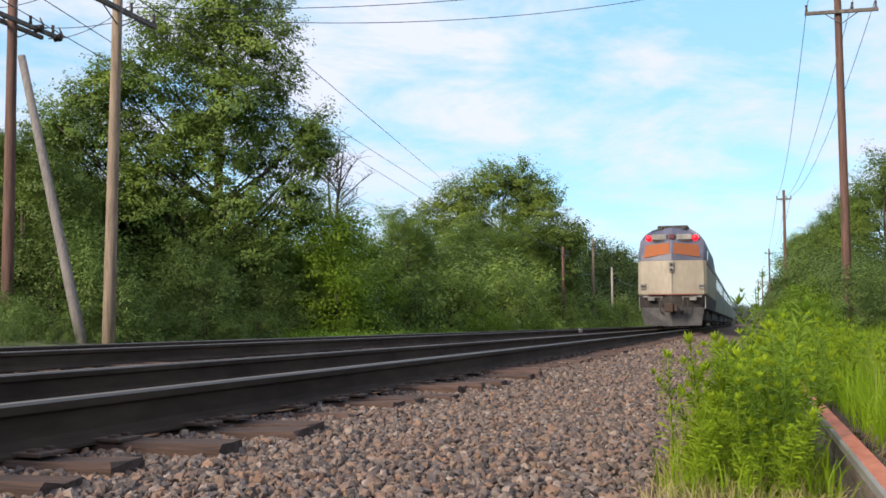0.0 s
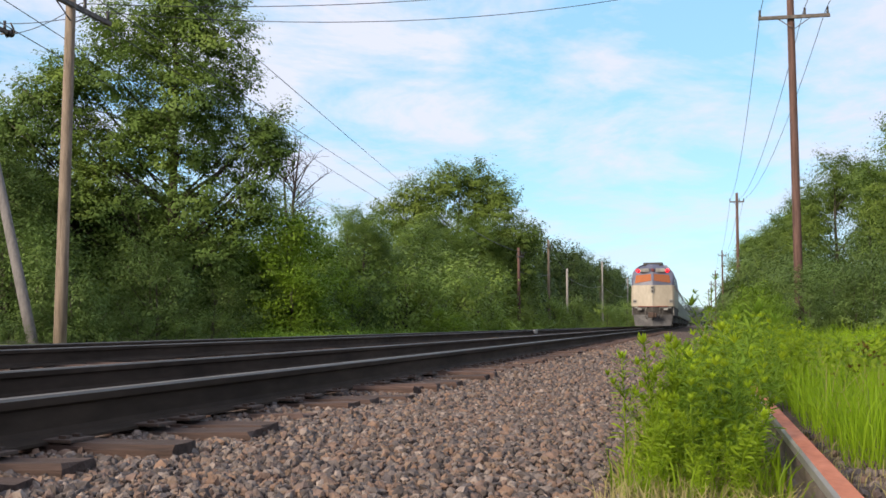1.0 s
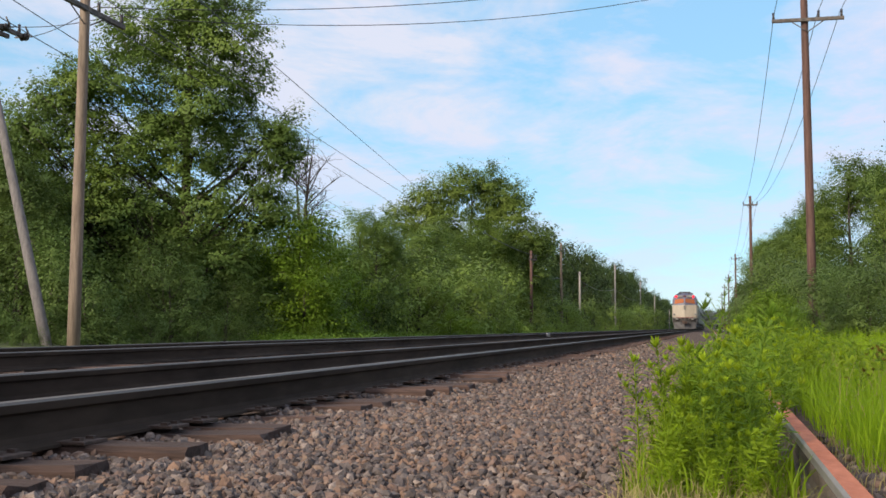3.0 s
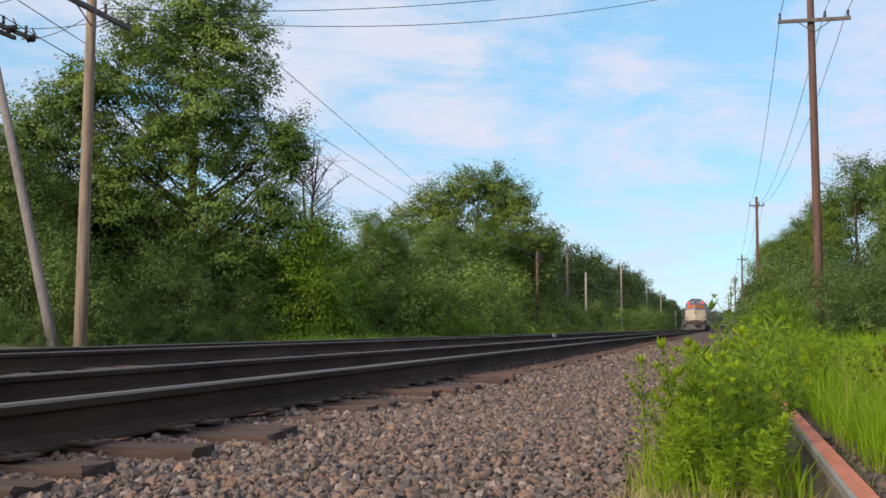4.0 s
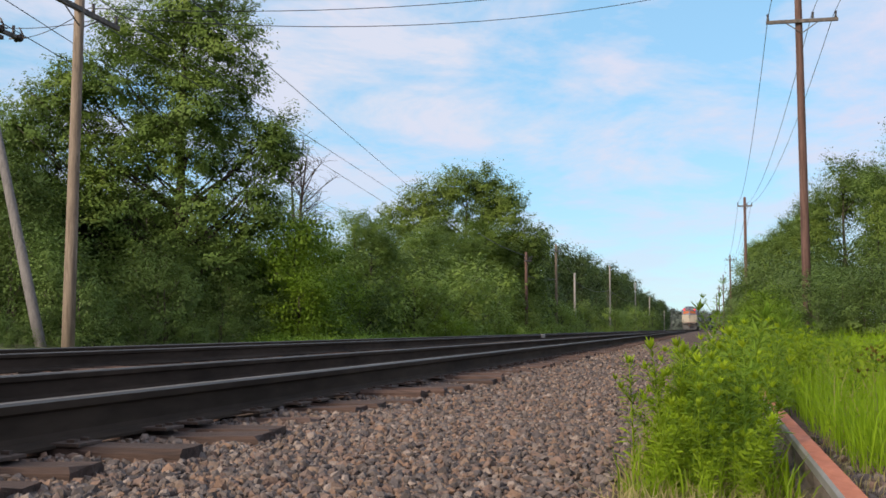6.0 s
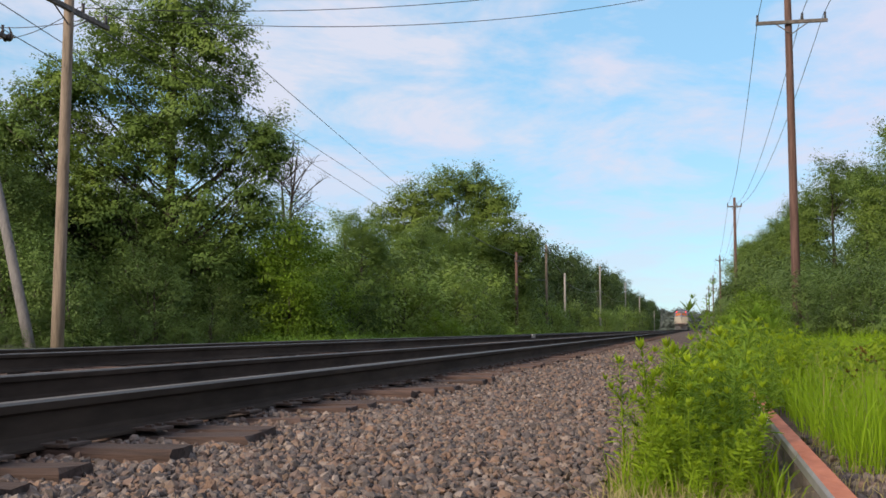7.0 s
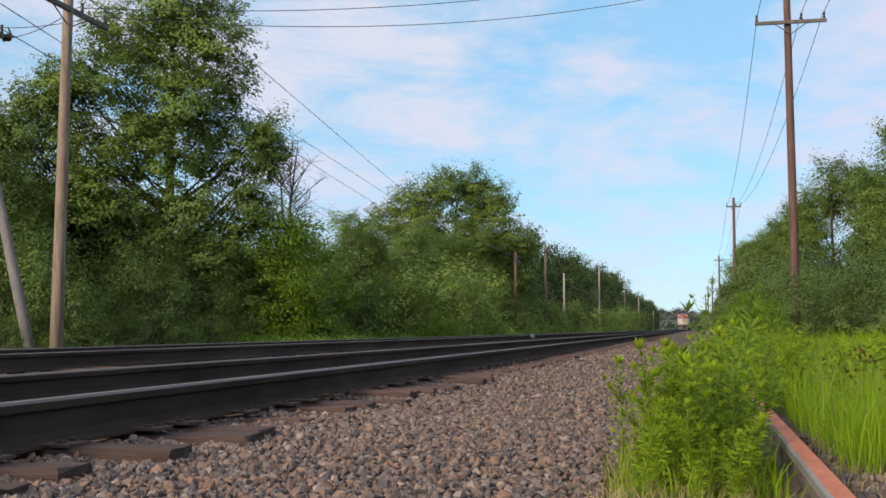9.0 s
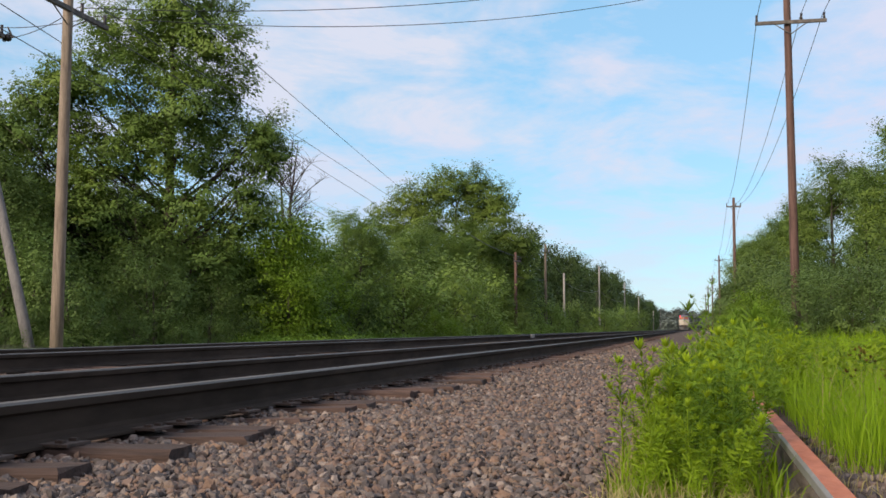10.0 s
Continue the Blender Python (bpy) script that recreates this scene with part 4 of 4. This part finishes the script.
# a second line crosses over the hedgerow and slips down behind the trees
for a, b in (((-7.18, 3.45, 6.39), (-18.26, 75.0, 9.27)), ((-9.83, 3.45, 6.81), (-18.45, 75.0, 8.52)), ((-10.86, 3.45, 7.21), (-19.03, 75.0, 7.82)),
             ((-11.21, 3.45, 7.27), (-23.11, 75.0, 7.83)), ((-10.91, 3.45, 6.5), (-23.9, 75.0, 7.97))):
    wire(a, b, 0.05)
wire((-13.4, 70.0, 6.3), (-13.4, 89.5, 6.1), 0.15, r=0.022)
wire((-13.4, 89.5, 6.1), (-13.2, 106.5, 7.8), 0.3, r=0.022)
wire((-13.4, 89.5, 4.6), (-13.2, 106.5, 5.0), 0.2, r=0.022)
wire((-13.2, 106.5, 7.9), (-13.2, 122.0, 6.0), 0.3, r=0.022)
wire((-13.2, 122.0, 5.4), (-13.2, 168.3, 6.0), 0.6, r=0.026)
wire((-13.2, 168.3, 6.0), (-13.2, 230.4, 6.0), 0.7, r=0.026)
for s in (-1.1, 0.36, 1.1):
    k = s / 1.2
    wire((3.4 + s, 42.0, 11.35), (3.48 + 0.62 * k, 104.9, 11.35), 1.3, r=0.012)
    wire((3.4 + s, 42.0, 11.35), (3.0 + 1.1 * s, -25.0, 12.4), 1.2, r=0.012)
    for (xa, ya), (xb, yb) in zip(RIGHT[1:4], RIGHT[2:5]):
        wire((xa + 0.6 * k, ya, 11.35), (xb + 0.6 * k, yb, 11.35), 1.5, r=0.014)

# ---------------------------------------------------------------- bare dead tree and extra growth
gen = np.random.default_rng(77)
dead = empty("dead_tree", -16.05, 45.5, -0.1, 20)
tagged(dead, "bare leafless grey dead tree with fine twigs", "tree")
dead_parts = [tube([(-0.1, 0, 0), (0.0, 0, 3), (-0.08, 0, 5.4), (0.25, 0, 8.3)], [0.14, 0.11, 0.07, 0.008], 7), tube([(0.0, 0, 3.4), (-0.35, 0.1, 5.2), (-0.5, 0.1, 7.4)], [0.085, 0.06, 0.006], 6)]
for i in range(42):
    z = gen.uniform(3.4, 7.4)
    a, ln = gen.uniform(0, 6.28), gen.uniform(0.7, 1.7)
    p0 = Vector((-0.02 if i % 3 else -0.38, 0, z))
    p1 = p0 + Vector((math.cos(a) * 0.5, math.sin(a) * 0.5, 0.5)) * ln
    p2 = p1 + Vector((math.cos(a) * 0.42, math.sin(a) * 0.42, 0.32)) * ln
    dead_parts.append(tube([p0, p1, p2], [0.03, 0.02, 0.005], 5))
    for j in range(13):
        q0 = p0.lerp(p1, gen.uniform(0.3, 1.0)) if j < 5 else p1.lerp(p2, gen.uniform(0, 0.95))
        q1 = q0 + Vector((gen.normal(0, 0.36), gen.normal(0, 0.36), gen.uniform(0.0, 0.5)))
        dead_parts.append(tube([q0, q0.lerp(q1, 0.5) + Vector((gen.normal(0, 0.06), 0, 0.05)), q1], [0.010, 0.008, 0.004], 4))
v, f = tubes(dead_parts)
mesh_object("twig", v, f, BARK, dead)

# ---------------------------------------------------------------- ballast stones
def stones(n, xr, yr, size, seed, name, keep=None, lift=0.0, taper=False, coarse=False):
    """A scatter of angular stones lying on the bed, each an island of its own."""
    g = np.random.default_rng(seed)
    bm = bmesh.new()
    if coarse:
        bmesh.ops.create_cube(bm, size=1.3)
        bmesh.ops.triangulate(bm, faces=bm.faces[:])
    else:
        bmesh.ops.create_icosphere(bm, subdivisions=1, radius=1.0)
    bm.verts.ensure_lookup_table()
    base = np.array([tuple(q.co) for q in bm.verts])
    tri = np.array([[q.index for q in fc.verts] for fc in bm.faces])
    bm.free()
    x, y = g.uniform(*xr, n), g.uniform(*yr, n)
    if taper:
        y = yr[0] + (yr[1] - yr[0]) * g.uniform(0, 1, n) ** 1.7
    if keep is not None:
        ok = keep(x, y)
        x, y = x[ok], y[ok]
    n = len(x)
    shapes = base[None] * g.uniform(0.85, 1.25, (60, len(base), 1))
    for _ in range(4):
        # chip a flat face off each stone
        cut = unit(g.normal(0, 1, (60, 3)))[:, None, :]
        over = np.maximum(0, np.sum(shapes * cut, axis=2, keepdims=True) - g.uniform(0.42, 0.75, (60, 1, 1)))
        shapes = shapes - over * cut
    shapes = shapes * g.uniform(0.62, 1.3, (60, 1, 3))
    sh = shapes[g.integers(0, 60, n)]
    q = g.normal(0, 1, (n, 4))
    q /= np.linalg.norm(q, axis=1)[:, None]
    w, a, b, c = q.T
    rot = np.stack([1 - 2 * (b * b + c * c), 2 * (a * b - c * w), 2 * (a * c + b * w), 2 * (a * b + c * w), 1 - 2 * (a * a + c * c), 2 * (b * c - a * w), 2 * (a * c - b * w), 2 * (b * c + a * w), 1 - 2 * (a * a + b * b)], 1).reshape(n, 3, 3)
    s = size * np.minimum(g.lognormal(0, 0.27, n), 1.6)
    v = np.einsum("nij,nkj->nki", rot, sh) * s[:, None, None]
    z = bed_z(x) + g.uniform(-0.012, 0.016, n) + lift
    v += np.stack([x, y, z], 1)[:, None, :]
    fc = (tri[None] + (np.arange(n) * len(base))[:, None, None]).reshape(-1, 3)
    ob = mesh_object(name, v.reshape(-1, 3), fc, STONE)
    return tagged(ob, "angular brown, pink and grey crushed ballast stones", "ballast", kind="stuff")


def off_ties(x, y):
    i = np.round((y - TIE_Y0) / TIE_STEP)
    k = np.min([np.abs(y - TIE_Y0 - (i + j) * TIE_STEP - np.array([TIE_SHIFT.get(int(q) + j, 0.0) for q in i])) for j in (-1, 0, 1)], axis=0)
    return (k > 0.14) | (np.random.default_rng(3).uniform(0, 1, len(x)) < 0.03)


stones(17000, (-2.0, 0.1), (2.9, 7.0), 0.0172, 1, "ballast_stones")
stones(17000, (-2.0, 0.45), (6.5, 15.0), 0.0185, 2, "ballast_stones", taper=True)
stones(11000, (-2.05, 0.9), (14.0, 45.0), 0.027, 3, "ballast_stones", taper=True, coarse=True)
stones(11000, (-2.42, -1.88), (2.9, 12.0), 0.0165, 4, "ballast_stones", off_ties, -0.002)
stones(7000, (-2.42, -1.85), (12.0, 45.0), 0.024, 5, "ballast_stones", off_ties, 0.0, True, True)
stones(4500, (-6.6, -4.6), (6.0, 40.0), 0.024, 8, "ballast_stones", None, 0.0, True, True)
stones(3500, (-1.9, 0.2), (-3.0, 3.0), 0.021, 9, "ballast_stones", None, 0.0, False, True)
stones(1500, (0.5, 1.7), (2.2, 7.0), 0.022, 6, "ballast_stones")

stones(7000, (-3.88, -2.57), (1.5, 18.0), 0.022, 12, "ballast_stones", off_ties, 0.0, True, True)
stones(3000, (-4.75, -4.08), (1.5, 18.0), 0.022, 13, "ballast_stones", off_ties, 0.0, True, True)
stones(3000, (-2.4, -1.9), (-4.0, 2.9), 0.021, 14, "ballast_stones", off_ties, 0.0, False, True)
stones(2500, (0.46, 1.78), (-3.0, 2.4), 0.022, 15, "ballast_stones", None, 0.0, False, True)

# tie plates and spikes along the near rail
bm = box(-0.17, 0.17, -0.09, 0.09, -0.006, 0.008, 0.003)
for sx, sy in ((-0.12, -0.05), (-0.12, 0.05), (0.12, -0.05), (0.12, 0.05)):
    box(sx - 0.016, sx + 0.016, sy - 0.014, sy + 0.014, 0.008, 0.02, 0.0, bm)
plate_ob = part("tie_plate", bm, PLATE, track_1, "rusty tie plate with spikes")
plate_ob.matrix_basis = pose(N1, TIE_Y0, 0.030)
for i in range(1, 70):
    ob = new("tie_plate", plate_ob.data)
    ob.parent = track_1
    ob.matrix_basis = pose(N1, TIE_Y0 + i * TIE_STEP + TIE_SHIFT.get(i, 0.0), 0.030)
part("joint_bar", box(N3 + 0.03, N3 + 0.09, 46.4, 47.2, 0.12, 0.27, 0.01), RUST_EDGE, track_2, "pale bolted rail joint bar")

# ---------------------------------------------------------------- weeds and grass
def weed(name, height, leaves, leaf, seed, label, bend=0.06, material=WEED, tip_material=None, branches=3, wide=0.078):
    """A leafy weed: a bending stem with lance-shaped leaves all the way up, short side shoots near the top and a bright rosette on each tip."""
    g = np.random.default_rng(seed)
    top = empty(name)
    tagged(top, label, "weed", "weeds beside the siding")
    bx, by = g.normal(0, bend), g.normal(0, bend)
    at = lambda k: Vector((bx * k * k, by * k * k, height * k))
    stems = [tube([at(k) for k in (0, 0.3, 0.6, 0.85, 1.0)], [0.0045, 0.004, 0.0033, 0.0025, 0.001], 5)]
    lower, tips = ([], []), []

    def blade(store, p, a, rise, L, w, sink, rooted=False):
        vs, fs = store
        d = Vector((math.cos(a), math.sin(a), rise)).normalized()
        s = Vector((-math.sin(a), math.cos(a), g.normal(0, 0.3))).normalized()
        j = len(vs)
        droop = Vector((0, 0, -sink * L))
        mid = p + d * L * 0.45 + droop * 0.15
        far = p + d * L * 0.78 + droop * 0.5
        fold = Vector((0, 0, -w * 0.5))
        root = 0 if rooted and j else j
        vs += [] if rooted and j else [p]
        j = len(vs) - 1
        vs += [mid, mid + s * w + fold, mid - s * w + fold, far, far + s * w * 0.65 + fold, far - s * w * 0.65 + fold, p + d * L + droop]
        fs += [(root, j + 2, j + 1), (root, j + 1, j + 3), (j + 1, j + 2, j + 5, j + 4), (j + 1, j + 4, j + 6, j + 3), (j + 4, j + 5, j + 7), (j + 4, j + 7, j + 6)]

    for i in range(leaves):
        k = 0.10 + 0.86 * (i / leaves) ** 0.85
        a = i * 2.4 + g.normal(0, 0.4)
        L = leaf * (1.2 - 0.6 * k) * g.uniform(0.65, 1.3)
        blade(lower, at(k), a, g.normal(0.75, 0.35), L, L * wide * g.uniform(0.75, 1.25), g.uniform(0.1, 0.55))
    ends = [(at(1.0), 1.0)]
    for i in range(branches):
        k = g.uniform(0.55, 0.88)
        a = g.uniform(0, 6.28)
        p = at(k)
        q = p + Vector((math.cos(a) * 0.55, math.sin(a) * 0.55, 0.85)) * height * g.uniform(0.14, 0.26)
        stems.append(tube([p, p.lerp(q, 0.5) + Vector((0, 0, -0.008)), q], [0.0025, 0.002, 0.001], 4))
        for j in range(9):
            L = leaf * g.uniform(0.4, 0.75)
            blade(lower, p.lerp(q, 0.2 + 0.08 * j), g.uniform(0, 6.28), g.normal(0.5, 0.3), L, L * wide, 0.25)
        ends.append((q, 0.75))
    for p, size in ends:
        tips.append(([], []))
        for i in range(22):
            L = leaf * size * g.uniform(0.3, 0.75)
            blade(tips[-1], p - Vector((0, 0, 0.03 * size)), i * 2.4, g.uniform(0.7, 3.4), L, L * wide * 1.2, 0.1, True)
    v, f = tubes(stems)
    mesh_object("stem", v, f, material, top, "", True)
    mesh_object("leaves", *lower, material, top)
    for tip in tips:
        mesh_object("tip", *tip, tip_material or material, top, "fresh yellow-green tip leaves")
    return top


WEEDS = [weed("goldenrod", 0.62, 84, 0.088, 1, "upright bright green weed with narrow leaves", 0.05, WEED, WEED_TIP, 3), weed("goldenrod", 0.75, 92, 0.098, 2, "tall bright green leafy weed", 0.07, WEED_COOL, WEED_TIP, 4),
         weed("goldenrod", 0.5, 66, 0.08, 3, "short bright green leafy weed", 0.06, WEED, WEED_TIP, 2, 0.12), weed("goldenrod", 0.85, 60, 0.15, 4, "tall arching green weed with narrow leaves", 0.26, WEED_COOL, None, 0, 0.075)]
wr = random.Random(19)
HEIGHTS = (0.62, 0.75, 0.5, 0.85)
SPOTS = [(-0.155, 4.35, 1.0, 0), (-0.27, 4.55, 0.95, 0), (-0.11, 4.42, 0.95, 0), (-0.05, 4.3, 0.75, 1), (0.03, 4.6, 0.95, 0), (0.12, 4.4, 0.8, 1), (0.16, 4.9, 0.95, 1), (0.2, 5.0, 0.8, 0),
         (0.02, 5.6, 1.0, 1), (0.24, 5.6, 1.0, 3), (0.2, 6.2, 1.05, 1), (-0.1, 5.4, 0.95, 0), (0.1, 7.0, 1.1, 1), (0.30, 6.4, 0.95, 3), (-0.12, 4.6, 0.9, 2), (-0.02, 4.9, 0.9, 0)]
first_used = set()
for _ in range(170):
    y = 4.3 + 13.5 * wr.random() ** 1.5
    lo = -0.26 + 0.028 * (y - 4.3)
    SPOTS.append((lo + 0.46 * wr.random() ** 0.9 + 0.03 * (y - 4) * wr.random(), y, wr.uniform(0.6, 1.05), wr.randrange(4)))
for _ in range(30):
    y = wr.uniform(3.9, 4.8)
    SPOTS.append((wr.uniform(-0.22, 0.2), y, wr.uniform(0.4, 0.75), wr.choice((0, 2, 2))))
for _ in range(60):
    y = 8.0 + 26.0 * wr.random() ** 1.4
    SPOTS.append((wr.uniform(0.55, 1.6) + 0.035 * y * wr.random(), y, wr.uniform(0.7, 1.3), wr.randrange(4)))
for _ in range(75):
    y = 8.2 + 9.0 * wr.random()
    SPOTS.append((y * wr.uniform(0.012, 0.085), y, wr.uniform(0.75, 1.1), wr.randrange(4)))
# the growth keeps off the strip that shows the rusty rail
SPOTS = [q for q in SPOTS if q[1] > 8.5 or q[0] < 0.043 * q[1] + 0.012]
sprig = weed("willow_herb", 1.0, 44, 0.105, 9, "thin dark green sprig with long narrow leaves", 0.12, WEED_COOL, None, 3, 0.06)
sprig.matrix_basis = pose(-0.02, 9.2, -0.16, 3, -4, 150)
LEADERS = {(-0.155, 4.35): 0.42, (-0.27, 4.55): 0.36, (-0.11, 4.42): 0.40}
for x, y, s, k in SPOTS:
    z, turn = float(bed_z(x)) - 0.02, wr.uniform(0, 360)
    k = 0 if k == 3 and x < 0.0 else k
    # growth is low by the main line and taller towards the trees
    tall = 0.44 if x < 0.006 * y else (0.47 + 0.014 * y if x < 0.03 * y else 0.48 + 0.012 * y)
    tall = 0.46 + 0.004 * y if x > 0.065 * y else (LEADERS[(x, y)] if (x, y) in LEADERS else tall)
    s = min(s, (tall - z) / HEIGHTS[k] * (1.0 if (x, y) in LEADERS else wr.uniform(0.55, 1.04)))
    if k not in first_used:
        first_used.add(k)
        WEEDS[k].matrix_basis = pose(x, y, z, 0, 0, turn) @ Matrix.Diagonal((s, s, s, 1))
    else:
        copy_thing(WEEDS[k], pose(x, y, z, wr.uniform(-9, 9), wr.uniform(-9, 9), turn) @ (Matrix.Diagonal((s, s, s, 1)) @ Matrix.Diagonal((*[1 / q for q in WEEDS[k].scale], 1))))


DOCK_SEED = foliage("brown_seed_heads", [(0.12, 0.085, 0.02), (0.18, 0.125, 0.03), (0.25, 0.17, 0.045)], 3.0, 0.25)
dock = weed("dock", 0.52, 16, 0.06, 21, "dock plant with rusty brown seed heads", 0.05, WEED_COOL, DOCK_SEED, 4, 0.16)
dock.matrix_basis = pose(1.2, 9.2, -0.2)
for _ in range(9):
    y = wr.uniform(7.5, 14.0)
    copy_thing(dock, pose(y * wr.uniform(0.11, 0.155), y, -0.2, wr.uniform(-6, 6), wr.uniform(-6, 6), wr.uniform(0, 360)) @ Matrix.Diagonal((1, 1, wr.uniform(0.75, 1.05), 1)))


def blades(n, xr, yr, height, width, seed, material, name, label, zf, keep=None, near=1.0, lean=0.28):
    """Many curved grass blades in one sheet of growth."""
    g = np.random.default_rng(seed)
    x = g.uniform(*xr, n)
    y = yr[0] + (yr[1] - yr[0]) * g.uniform(0, 1, n) ** near
    if keep is not None:
        ok = keep(x, y)
        x, y = x[ok], y[ok]
    n = len(x)
    h = height * g.uniform(0.45, 1.12, n)
    a = g.uniform(0, 6.28, n)
    dx, dy = np.cos(a), np.sin(a)
    b = np.abs(g.normal(0, lean, n)) * h
    z0 = zf(x)
    w = width * g.uniform(0.6, 1.3, n)
    t = g.uniform(0, 6.28, n)
    sx, sy = np.cos(t) * w, np.sin(t) * w
    v = np.empty((n, 5, 3))
    for i, (k, ww) in enumerate(((0, 1), (0, -1), (0.55, 0.8), (0.55, -0.8))):
        v[:, i] = np.stack([x + dx * b * k * k + sx * ww, y + dy * b * k * k + sy * ww, z0 + h * k], 1)
    v[:, 4] = np.stack([x + dx * b, y + dy * b, z0 + h * (1 - 0.12)], 1)
    o = (np.arange(n) * 5)[:, None]
    fs = [tuple(q) for q in (o + np.array([0, 1, 3, 2])).tolist()] + [tuple(q) for q in (o + np.array([2, 3, 4])).tolist()]
    return tagged(mesh_object(name, v.reshape(-1, 3), fs, material), label, "grass", kind="stuff")


def ground_z(x):
    return np.maximum(np.interp(x, [p[0] for p in GROUND], [p[1] for p in GROUND]), np.where((x > -13) & (x < 3.4), bed_z(x), -9)) - 0.01


for _ in range(30):
    y = 7.0 + 10.0 * wr.random()
    k, x = wr.choice((0, 2, 3)), wr.uniform(0.62, 0.9) + 0.14 * (y - 4) * wr.random()
    s = min(1.0, (0.42 + 0.008 * y) / HEIGHTS[k]) * wr.uniform(0.6, 1.0)
    copy_thing(WEEDS[k], pose(x, y, float(ground_z(np.array([x]))[0]), wr.uniform(-6, 6), wr.uniform(-6, 6), wr.uniform(0, 360)) @ (Matrix.Diagonal((s, s, s, 1)) @ Matrix.Diagonal((*[1 / q for q in WEEDS[k].scale], 1))))
blades(24000, (0.62, 4.2), (5.4, 16.0), 0.46, 0.0026, 1, GRASS, "tall_grass", "tall bright yellow-green grass", ground_z, None, 1.3, 0.42)
blades(18000, (0.5, 10.0), (14.0, 34.0), 0.6, 0.007, 2, GRASS, "tall_grass", "tall bright yellow-green grass", ground_z, None, 1.2, 0.4)
blades(1500, (0.7, 4.0), (6.0, 16.0), 0.50, 0.004, 11, STRAW, "dry_stalks", "scattered dry brown stalks in the grass", ground_z)
blades(9000, (2.0, 14.0), (30.0, 70.0), 0.8, 0.018, 3, GRASS, "tall_grass", "tall bright green grass under the trees", ground_z)
blades(2600, (-0.32, 0.30), (3.7, 9.0), 0.15, 0.003, 4, STRAW, "dry_grass", "dry straw-coloured grass among the weeds", ground_z, None, 1.5, 0.6)
blades(1300, (-0.28, 0.30), (3.9, 9.0), 0.24, 0.004, 5, GRASS, "low_grass", "low green grass among the weeds", ground_z, None, 1.4, 0.5)
blades(450, (0.5, 1.2), (4.2, 7.0), 0.11, 0.003, 6, STRAW, "dry_grass", "dry grass beside the rusty rail", ground_z, None, 1.0, 0.6)
blades(9000, (-14.5, -11.6), (36.0, 75.0), 0.42, 0.012, 7, VERGE, "verge_grass", "rough green grass along the hedgerow foot", ground_z, None, 1.2)
blades(9000, (-15.5, -11.9), (70.0, 190.0), 0.85, 0.04, 8, VERGE, "verge_grass", "rough green grass along the hedgerow foot", ground_z, None, 1.3)
v, f, nn = leaf_cloud(np.stack([rng.uniform(0.75, 5.0, 700), rng.uniform(6.5, 20.0, 700), rng.uniform(-0.05, 0.34, 700)], 1), 26, 0.075, 0.06, rng, None, 3.2)
tagged(soften(mesh_object("meadow_herbs", v, f, WEED), nn), "small leafy herbs among the tall grass", "undergrowth", kind="stuff")
v, f, nn = leaf_cloud(np.stack([rng.uniform(-13.8, -11.4, 1100), 34 + 156 * rng.uniform(0, 1, 1100) ** 1.7, rng.uniform(-0.35, 0.2, 1100)], 1), 56, 0.22, 0.075, rng)
v2, f2, n2 = leaf_cloud(np.stack([rng.uniform(-14.4, -12.0, 760), rng.uniform(62, 190, 760), rng.uniform(-0.4, 0.75, 760)], 1), 20, 0.28, 0.17, rng)
tagged(soften(mesh_object("bank_herbs", v2, f2, LEAF_ASH), n2), "knee-high pale green growth on the bank", "undergrowth", kind="stuff")
tagged(soften(mesh_object("verge_herbs", v, f, LEAF_VERGE), nn), "low leafy bright green growth along the verge", "undergrowth", kind="stuff")
for _ in range(16):
    y = wr.uniform(18, 42)
    place(bush_bright, y * wr.uniform(0.022, 0.07), y, -0.2, wr.uniform(0, 360), wr.uniform(0.22, 0.36))


def motions():
    for ob, ahead in TRAIN:
        walk(ob, [(t, pose(MID, TRAIN_Y + TRAIN_V * t - TRAIN_SLOW * t * t + ahead, 0.20)) for t in (0.0, 2.5, 5.0, 7.5, 10.0)])


motions()
